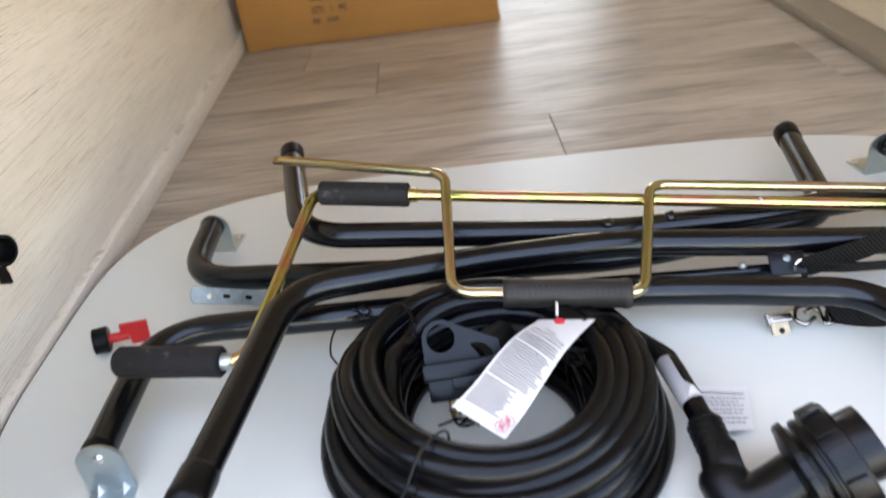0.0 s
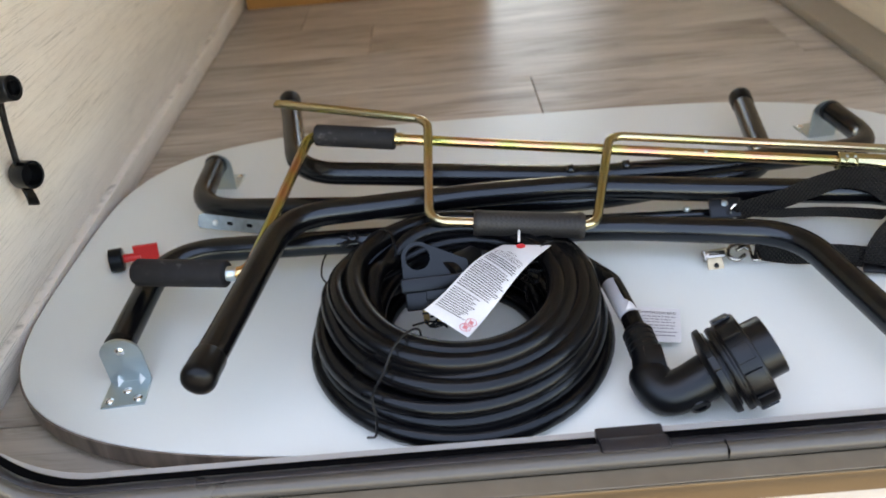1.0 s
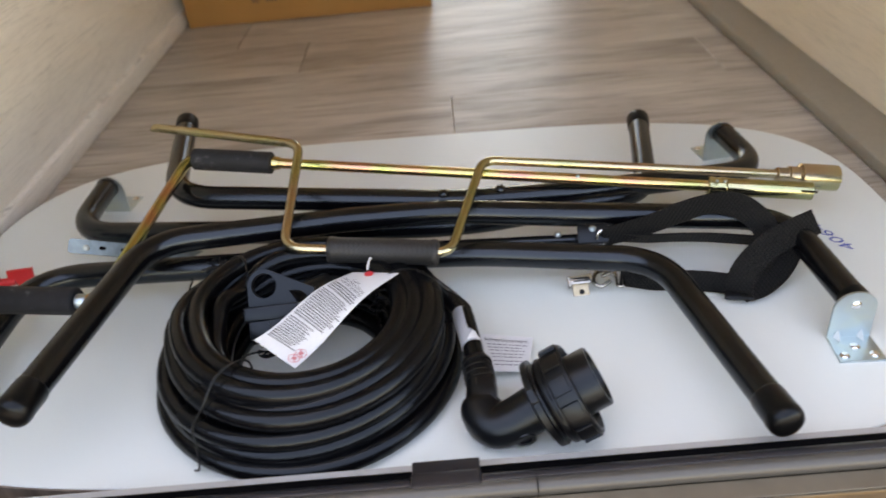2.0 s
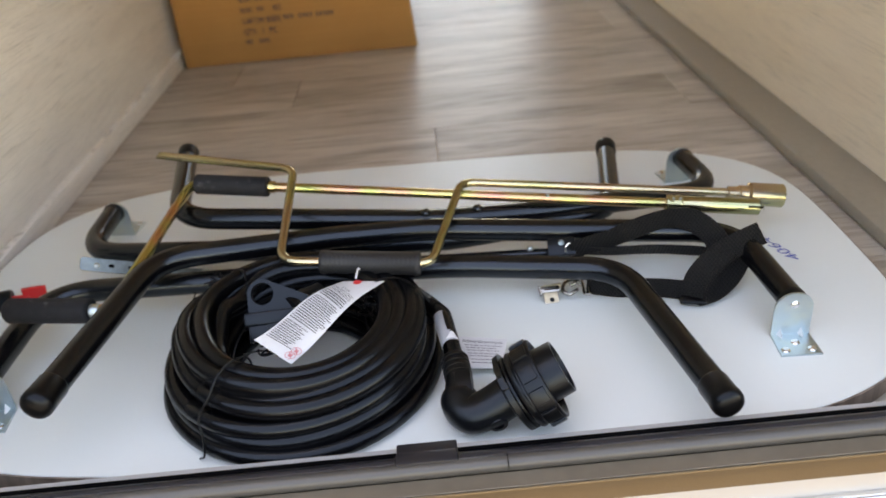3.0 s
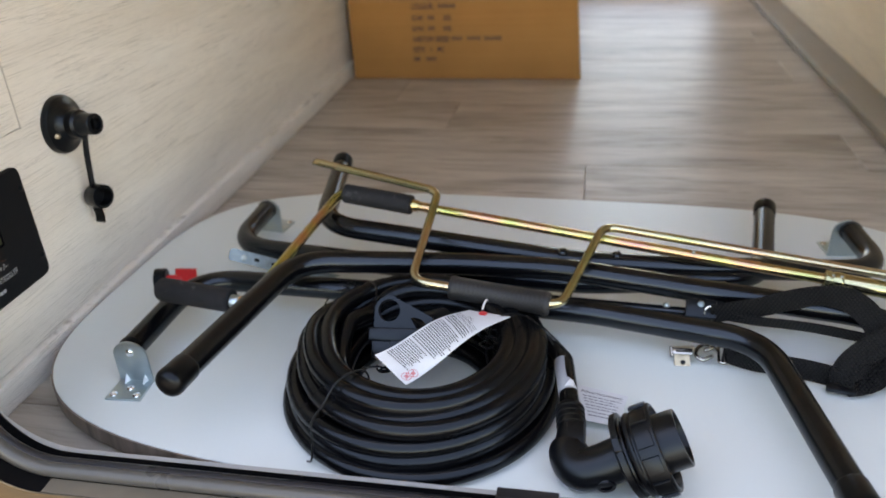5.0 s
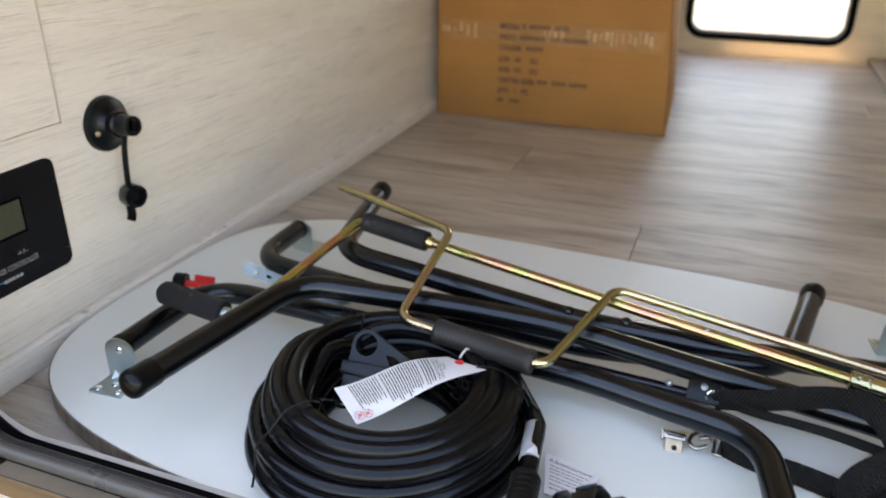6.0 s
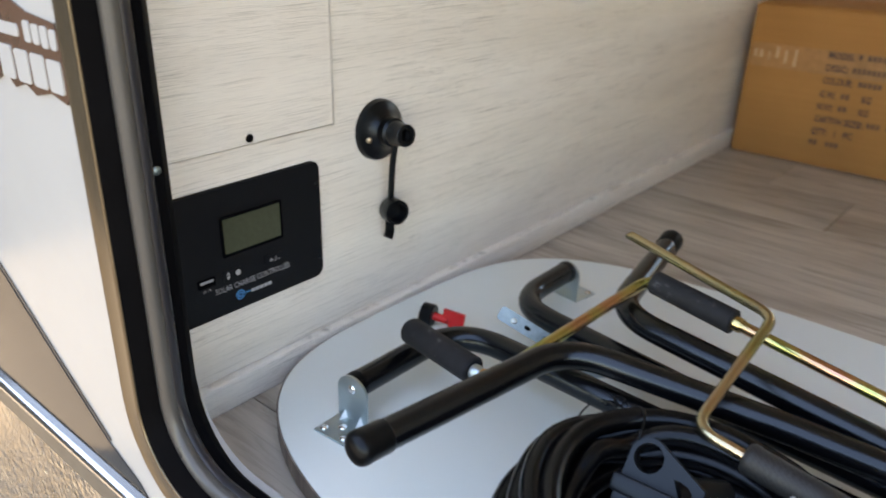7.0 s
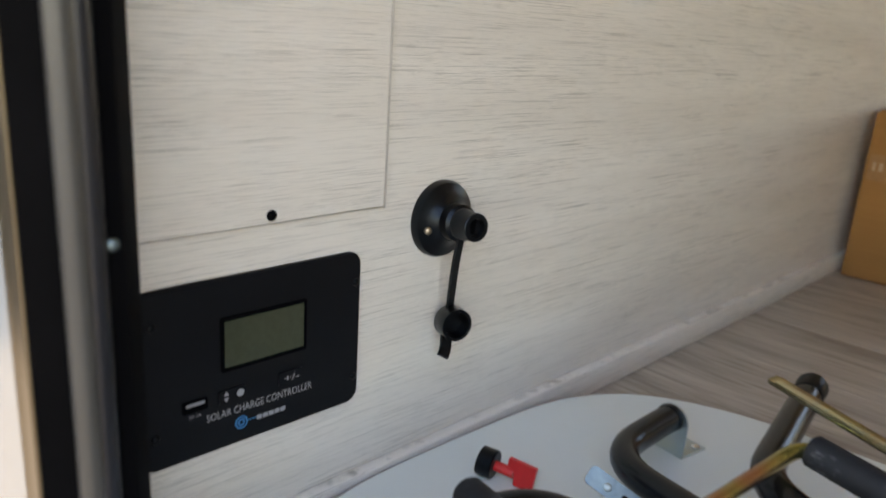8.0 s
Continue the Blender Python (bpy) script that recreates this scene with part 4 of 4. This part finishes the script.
part("boot_pad", box(-0.011, 0.011, -0.0075, 0.0075, -0.002, 0.0013, 0.0012, 2, axes((0.1905, 0.3130, 0.0705), (0.02, -0.93, -0.30), (1, 0, 0.1))), PLASTIC, boot)
ax = Vector((0.89, 0.085, 0.443)).normalized()
fc = Vector((0.2320, 0.2942, 0.0667))
boss = Vector((0.2140, 0.2785, 0.0510))
part("screw_boss", turned(boss + Vector((0.002, 0.006, 0.002)), boss + Vector((0.0035, -0.006, -0.001)), [(0, 0.0095), (0.75, 0.0085), (0.92, 0.0078), (0.92, 0.0050), (0.4, 0.0046)], 22), PLASTIC, elbow)
n1 = ax.orthogonal().normalized()
n2 = ax.cross(n1)
back = part("back_flange", turned(fc - ax * 0.004, fc + ax * 0.0075, [(0, 0.0205), (0.25, 0.0320), (0.38, 0.0352), (0.8, 0.0356), (0.86, 0.0315), (1, 0.0310)], 44), PLASTIC, elbow)
for a in (1.3, 3.6, 5.5):
    o = n1 * math.cos(a) + n2 * math.sin(a)
    part("flange_lug", box(-0.0035, 0.0035, -0.006, 0.006, -0.002, 0.0022, 0.001, 1, axes(fc + ax * 0.0026 + o * 0.0353, ax, ax.cross(o))), PLASTIC, back)
rc = fc + Vector((0.0008, -0.0010, -0.0022))
lock = part("locking_ring", turned(rc + ax * 0.0100, rc + ax * 0.0340, [(0, 0.0300), (0, 0.0340), (0.05, 0.0350), (0.16, 0.0352), (0.20, 0.0344), (0.26, 0.0344), (0.30, 0.0356), (0.90, 0.0372), (0.97, 0.0370), (1, 0.0360), (1, 0.0344), (0.95, 0.0336), (0.2, 0.0320)], 52), PLASTIC, elbow, "open black locking ring with flat grip pads")
for k in range(11):
    a = 2 * math.pi * (k + 0.3) / 11
    o = n1 * math.cos(a) + n2 * math.sin(a)
    part("grip_pad", box(-0.0068, 0.0068, -0.0068, 0.0068, -0.0022, 0.0006, 0.0006, 2, axes(rc + ax * 0.0245 + o * 0.0364, ax, ax.cross(o))), PLASTIC, lock)
nose = part("nose", turned(fc + ax * 0.0080, fc + ax * 0.0495, [(0, 0.0248), (0.97, 0.0240), (1, 0.0234), (1, 0.0212), (0.86, 0.0206)], 40), PLASTIC, elbow)
for a in (0.3, 2.4, 4.5):
    o = n1 * math.cos(a) + n2 * math.sin(a)
    part("contact_slot", box(-0.0005, 0.0006, -0.0012, 0.0012, -0.005, 0.005, m=axes(fc + ax * 0.0422 + o * 0.011, ax, ax.cross(o))), JAMB, nose)

# label wrapped on the cord, and its loose sheet
sleeve = part("cord_label", turned((0.1760, 0.4106, 0.072), (0.1826, 0.365, 0.070), [(0, 0.0081), (0.02, 0.0087), (0.98, 0.0088), (1, 0.0082)], 24), GREYLABEL, cord, "grey and white label wrapped round the cord")
l0, l1 = Vector((0.1797, 0.3840, 0.0708)), Vector((0.1824, 0.3660, 0.0701))
ld = (l1 - l0).normalized()
lu = (Vector((0.35, -0.2, 1)) - ld * ld.dot(Vector((0.35, -0.2, 1)))).normalized()
flap = bmesh.new()
rows = [[flap.verts.new(l0.lerp(l1, v) + (lu * math.cos(w) + ld.cross(lu) * math.sin(w)) * 0.0091) for w in (-1.1 + (0.5 + 1.3 * v) * k / 9 for k in range(10))] for v in (k / 8 for k in range(9))]
for p, q in zip(rows, rows[1:]):
    for k in range(9):
        flap.faces.new((p[k], p[k + 1], q[k + 1], q[k]))
part("white_patch", flap, PAPER, sleeve, "white printed patch of the label")


def patch(tl, tr, bl, br, lift=0.0, wave=0.0):
    """A curved sheet between four corners: u to the right, v upwards, each from 0 to 1."""
    tl, tr, bl, br = map(Vector, (tl, tr, bl, br))
    nn = (tr - tl).cross(bl - tl).normalized()
    nn = nn if nn.z > 0 else -nn

    def lay(u, v, up=0.0):
        p = bl.lerp(br, u).lerp(tl.lerp(tr, u), v)
        return p + nn * (lift * math.sin(math.pi * v) + wave * math.sin(2 * math.pi * v + 0.6) + up)
    return lay


def sheet(lay, nu=8, nv=16, thick=0.0004):
    bm = bmesh.new()
    grid = [[bm.verts.new(lay(i / nu, j / nv)) for i in range(nu + 1)] for j in range(nv + 1)]
    for j in range(nv):
        for i in range(nu):
            bm.faces.new((grid[j][i], grid[j][i + 1], grid[j + 1][i + 1], grid[j + 1][i]))
    got = bmesh.ops.extrude_face_region(bm, geom=bm.faces[:])
    vs = [g for g in got["geom"] if isinstance(g, bmesh.types.BMVert)]
    bm.normal_update()
    bmesh.ops.translate(bm, vec=(0, 0, -thick), verts=vs)
    return bm


def text_rows(lay, rows, rnd, u0, u1, word):
    """Rows of broken bars in place of small print: rows of (v, height)."""
    out = []
    for v, h in rows:
        u = u0
        stop = u1 - rnd.uniform(0.0, 0.16)
        while u < stop:
            w = rnd.uniform(0.4, 1.3) * word
            out.append(bar(u, min(u + w, stop), v, v + h, lambda x, y: lay(x, y, 0.0005), 2))
            u += w + word * 0.22
    return join(*out)


small = patch((0.1886, 0.4052, 0.050), (0.2394, 0.4038, 0.041), (0.1988, 0.3598, 0.045), (0.229, 0.3626, 0.038), 0.002, 0.001)
adv = part("warning_sheet", sheet(small), PAPER, sleeve, "small printed white paper sheet")
rnd = random.Random(3)
part("lettering", words("Advertissement:", 0.105, lambda x, y: small(0.08 + x, 0.80 + y, 0.0005), 0.84), INK, adv)
part("small_print", text_rows(small, [(0.70, 0.030), (0.61, 0.030), (0.52, 0.030), (0.41, 0.030), (0.32, 0.030), (0.21, 0.030), (0.12, 0.030)], rnd, 0.10, 0.95, 0.10), GREYINK, adv, flat=True)

tag = patch((0.0815, 0.4345, 0.1115), (0.1240, 0.4250, 0.1130), (0.008, 0.3465, 0.1145), (0.0415, 0.3230, 0.1015), 0.002, -0.003)
def tag_print(u, v, up=0.0):
    """Print on the tag, whose upper end is cut aslant."""
    return tag(u, v * (1 - 0.27 * u) + 0.02 * u, up)


warn = part("warning_tag", sheet(tag, 8, 24), PAPER, cord, "white warning tag with French print and red dot")
for text, v, u0, wd, h in (("ATTENTION:", 0.905, 0.34, 0.30, 0.028), ("LES RALLONGES ELECTRIQUES", 0.865, 0.10, 0.82, 0.030), ("PEUVENT ETRE DANGEREUSES", 0.825, 0.10, 0.82, 0.030)):
    part("lettering", words(text, h, lambda x, y, v=v, u0=u0: tag_print(u0 + x, v + y, 0.0005), wd), INK, warn)
part("small_print", text_rows(tag_print, [(0.790 - 0.027 * k, 0.0135) for k in range(4)], rnd, 0.07, 0.99, 0.05), INK, warn, flat=True)
part("small_print", text_rows(tag_print, [(0.668 - 0.0235 * k, 0.0112) for k in range(14)], rnd, 0.06, 0.99, 0.042), INK, warn, flat=True)
part("small_print", text_rows(tag_print, [(0.325 - 0.0225 * k, 0.0098) for k in range(11)], rnd, 0.06, 0.74, 0.038), INK, warn, flat=True)


def tag_flat(du, dv):
    return lambda x, y: tag_print(du + x / 0.047, dv + y / 0.118, 0.0006)


part("red_dot", turned(tag(0.42, 0.965, 0.0002), tag(0.42, 0.965, 0.0009), [(0, 0.0042), (0.7, 0.0042), (1, 0.0036)], 20), REDINK, warn)
for du, dv in ((0.86, 0.115), (0.84, 0.045)):
    part("prohibition_sign", join(flat_ring(0, 0, 0.0052, 0.0007, tag_flat(du, dv)), bar(-0.0046, 0.0046, -0.0004, 0.0004, lambda x, y, f=tag_flat(du, dv): f(x * 0.7 + y, -x * 0.7 + y)), bar(-0.002, 0.002, -0.0022, 0.0022, tag_flat(du, dv))), PINKINK, warn, flat=True)
part("tag_tie", pipe(smooth_path([(0.0955, 0.432, 0.1135), (0.0965, 0.439, 0.1155), (0.0975, 0.446, 0.1155), (0.0978, 0.451, 0.112)], 6), 0.0011, 8), PAPER, cord, "white plastic tie")


def tie(angle, tails, seed):
    """A thin wire tie round the coil's bundle."""
    r = random.Random(seed)
    loop = [(0.139, 0.0345), (0.1420, 0.046), (0.1385, 0.064), (0.133, 0.080), (0.121, 0.096), (0.106, 0.1090), (0.088, 0.1120), (0.073, 0.102), (0.0685, 0.07), (0.072, 0.0345)]
    pts = []
    for k, (rr, z) in enumerate(loop):
        a = angle + r.uniform(-0.05, 0.05) + 0.015 * (k - 4)
        pts.append(Vector((CX + rr * math.cos(a), CY + rr * math.sin(a), z)))
    bm = pipe(smooth_path(pts, 6), 0.0010, 8)
    for line in tails:
        bm = join(bm, pipe(smooth_path(line, 6), 0.0009, 8))
    part("wire_tie", bm, CAP, cord, "thin black wire tie")


def curl(x, y, z, seed):
    r = random.Random(seed)
    return [(x + 0.006 * math.cos(k * 1.5) + r.uniform(-0.003, 0.003), y + 0.006 * math.sin(k * 1.5) + r.uniform(-0.003, 0.003), z + 0.002 * k) for k in range(7)]


tie(-2.10, [curl(0.012, 0.348, 0.094, 2), curl(0.020, 0.345, 0.092, 12), [(-0.002, 0.338, 0.104), (0.010, 0.346, 0.100), (0.022, 0.350, 0.094), (0.034, 0.345, 0.090)]], 1)
tie(0.28, [curl(0.108, 0.415, 0.088, 4), curl(0.104, 0.408, 0.084, 9), [(0.160, 0.436, 0.080), (0.172, 0.426, 0.081), (0.184, 0.414, 0.076), (0.185, 0.404, 0.068), (0.179, 0.402, 0.064)]], 2)
tie(2.30, [curl(-0.066, 0.510, 0.074, 6), curl(-0.072, 0.512, 0.070, 7), [(-0.062, 0.500, 0.084), (-0.086, 0.516, 0.072), (-0.100, 0.516, 0.056), (-0.104, 0.507, 0.042), (-0.098, 0.498, 0.036)]], 3)

# ---- luggage strap ----
strap = thing("webbing_strap", (0.42, 0.46, TZ), "black woven webbing strap with metal snap hook", "strap")
def band(pts, across, width=0.0250):
    return part("band", ribbon(pts, across, width), WEB, strap, "black woven nylon webbing")


# arch, free end, its way back behind, the lower strand and the one lying behind
band([(0.3255, 0.513, 0.0715), (0.346, 0.512, 0.077), (0.372, 0.512, 0.0835), (0.402, 0.5145, 0.0925), (0.4325, 0.518, 0.0975), (0.457, 0.514, 0.0955), (0.473, 0.502, 0.087), (0.482, 0.487, 0.075), (0.4825, 0.476, 0.065)], [(-0.46, -0.13, 0.88), (-0.48, -0.13, 0.87), (-0.50, -0.13, 0.86), (-0.43, -0.05, 0.90), (-0.06, -0.11, 0.99), (0.42, 0.10, 0.89), (0.74, 0.08, 0.67), (0.84, 0.0, 0.55), (0.9, 0.0, 0.4)])
band([(0.526, 0.488, 0.0855), (0.500, 0.4795, 0.081), (0.472, 0.4675, 0.074), (0.452, 0.455, 0.065), (0.4415, 0.4455, 0.055), (0.439, 0.440, 0.045)], [(0.27, -0.58, -0.77), (0.35, -0.59, -0.73), (0.52, -0.59, -0.61), (0.70, -0.57, -0.43), (0.70, -0.70, -0.05), (0.60, -0.78, 0.1)])
band([(0.522, 0.487, 0.078), (0.500, 0.481, 0.073), (0.476, 0.4685, 0.064), (0.457, 0.456, 0.053), (0.4485, 0.4455, 0.043)], [(0.3, -0.60, -0.73), (0.4, -0.62, -0.66), (0.55, -0.63, -0.53), (0.65, -0.70, -0.25), (0.5, -0.85, 0.0)], 0.013)
band([(0.4415, 0.443, 0.0435), (0.463, 0.450, 0.0435), (0.4835, 0.462, 0.050), (0.4985, 0.476, 0.062), (0.5065, 0.489, 0.073)], [(0.1, -0.88, -0.40), (0.0, -0.90, -0.42), (0.35, -0.85, -0.35), (0.6, -0.75, -0.2), (0.6, -0.75, -0.2)])
band([(0.3365, 0.4815, 0.046), (0.3655, 0.469, 0.046), (0.391, 0.4655, 0.0455), (0.4165, 0.4605, 0.045), (0.441, 0.4515, 0.045)], [(0.1, 0.25, 0.97), (0.07, 0.2, 0.98), (0.05, 0.21, 0.98), (0.07, 0.2, 0.98), (0.08, 0.19, 0.98)], 0.0215)
band([(0.339, 0.5195, 0.067), (0.371, 0.5145, 0.065), (0.404, 0.5125, 0.064), (0.436, 0.510, 0.062), (0.475, 0.5015, 0.060)], [(0.08, -0.62, 0.78)] * 5, 0.025)
part("keeper", box(-0.0135, 0.0125, -0.0045, 0.0045, -0.0022, 0.0022, 0.001, 2, axes((0.4405, 0.440, 0.0405), (1, -0.25, 0), (0.25, 0.85, 0.35))), PLASTIC, strap, "black plastic keeper")
buckle = part("end_plate", box(-0.0165, 0.0145, -0.0105, 0.0105, -0.002, 0.002, 0.0015, 2, axes((0.317, 0.519, 0.0735), (0.98, -0.08, 0.03), (0.05, 0.75, 0.66))), PLASTIC, strap, "dark riveted end plate")
screw_head((0.316, 0.5215, 0.0780), (0, -0.66, 0.75), 0.0036, buckle, DULLZINC, "rivet", 0.0012)
part("wire_loop", pipe(smooth_path([(0.319, 0.510, 0.0725), (0.3185, 0.5095, 0.0775), (0.322, 0.511, 0.0815), (0.328, 0.5125, 0.082)], 6), 0.0012, 10), CHROME, buckle)
hook = part("snap_hook", pipe(smooth_path([(0.3335, 0.4835, 0.044), (0.3235, 0.4905, 0.046), (0.314, 0.4885, 0.046), (0.3095, 0.4785, 0.043), (0.316, 0.4725, 0.041), (0.326, 0.4775, 0.043)], 6), 0.0021, 12), NICKEL, strap, "chrome trigger snap hook")
part("trigger", turned((0.318, 0.481, 0.047), (0.329, 0.4855, 0.049), [(0, 0.0018), (0.5, 0.0026), (1, 0.0016)], 12), NICKEL, hook)
part("swivel_eye", pipe(fillet([(0.333, 0.4955, 0.049), (0.3395, 0.4955, 0.050), (0.3385, 0.4695, 0.041), (0.3315, 0.470, 0.041), (0.333, 0.4955, 0.049)], 0.002, 4), 0.0015, 10), NICKEL, hook)
tab_m = axes((0.2955, 0.4815, 0.0425), (1, 0.06, 0.05), (0.1, 0.62, 0.75))
tabp = part("riveted_tab", join(box(-0.0075, 0.0085, -0.0145, 0.001, -0.0008, 0.0008, 0.0005, 1, tab_m), box(-0.0115, 0.0135, 0.0, 0.0055, -0.0008, 0.0008, 0.0005, 1, tab_m @ pose(0, 0.001, 0.0008, 28))), STEEL, strap, "bent plated steel tab")
screw_head(tab_m @ Vector((0.001, -0.0105, 0.0008)), tab_m.to_3x3() @ Vector((0, 0, 1)), 0.0026, tabp, CAP, "rivet", 0.0012)
clip = part("spring_clip", join(box(-0.0100, 0.0100, -0.0040, 0.0030, -0.0012, 0.0012, 0.0008, 2, tab_m @ pose(0.0005, 0.001, 0.0050, -14, 0, -4)), box(-0.0125, -0.0095, -0.006, 0.005, -0.004, 0.002, 0.0008, 1, tab_m @ pose(0.0005, 0.001, 0.0050, -14))), NICKEL, tabp, "bright sprung clip")
part("clip_slot", box(-0.0070, 0.0085, -0.0016, -0.0002, 0.0009, 0.0014, m=tab_m @ pose(0.0005, 0.001, 0.0050, -14, 0, -4)), JAMB, clip)

# ---- red switch key ----
key = thing("battery_switch_key", (-0.333, 0.595, TZ), "red plastic battery switch key with black knob", "switch key")
k0, k1 = Vector((-0.338, 0.566, 0.0452)), Vector((-0.307, 0.575, 0.0425))
kd = (k1 - k0).normalized()
part("knob", turned(k0 - kd * 0.008, k0 + kd * 0.007, [(0, 0.010), (0.04, 0.0128), (0.9, 0.0132), (1, 0.012), (1, 0.006)], 24), CAP, key, "black round knob")
part("shaft", turned(k0 + kd * 0.006, k0 + kd * 0.025, [(0, 0.0048), (1, 0.0046)], 14), RED, key)
kp = axes(k0 + kd * 0.031, kd, (0, 0.12, 1))
part("paddle", prism([(-0.004, -0.0098), (0.0130, -0.0100), (0.0135, 0.0125), (-0.0125, 0.0130), (-0.0125, 0.006), (-0.006, 0.003)], 0.0044, kp @ pose(0, 0, -0.0022)), RED, key, "square red plastic grip")

# ---- floor planks ----
floor = structure("floor", box(LEFT - 0.03, RIGHT + 0.03, FRONT, BACK, -0.08, -0.0045), LINING, "grey-brown wood-look vinyl plank floor", "floor")
BASE[floor] = Vector((0, 0, 0))
rnd = random.Random(21)
ROW = 0.1835
JOINTS = {0: -0.095, -1: 0.66, -2: 0.19, 1: -0.25, 2: 0.655, 3: -0.2, 4: 0.64, 5: -0.3}
for row in range(-6, 8):
    y0, y1 = 1.2835 + row * ROW, 1.2835 + (row + 1) * ROW
    y0, y1 = max(y0, FRONT), min(y1, BACK)
    if y1 - y0 < 0.01:
        continue
    cut = JOINTS.get(row, rnd.choice((-0.3, 0.35, 0.52, -0.2)) + rnd.uniform(-0.06, 0.06))
    for x0, x1 in ((LEFT - 0.01, cut), (cut, 0.718)):
        part("plank", box(x0 + 0.0006, x1 - 0.0006, y0 + 0.0006, y1 - 0.0006, -0.0045, 0.0, 0.0007, 1), PLANK, floor, flat=True)
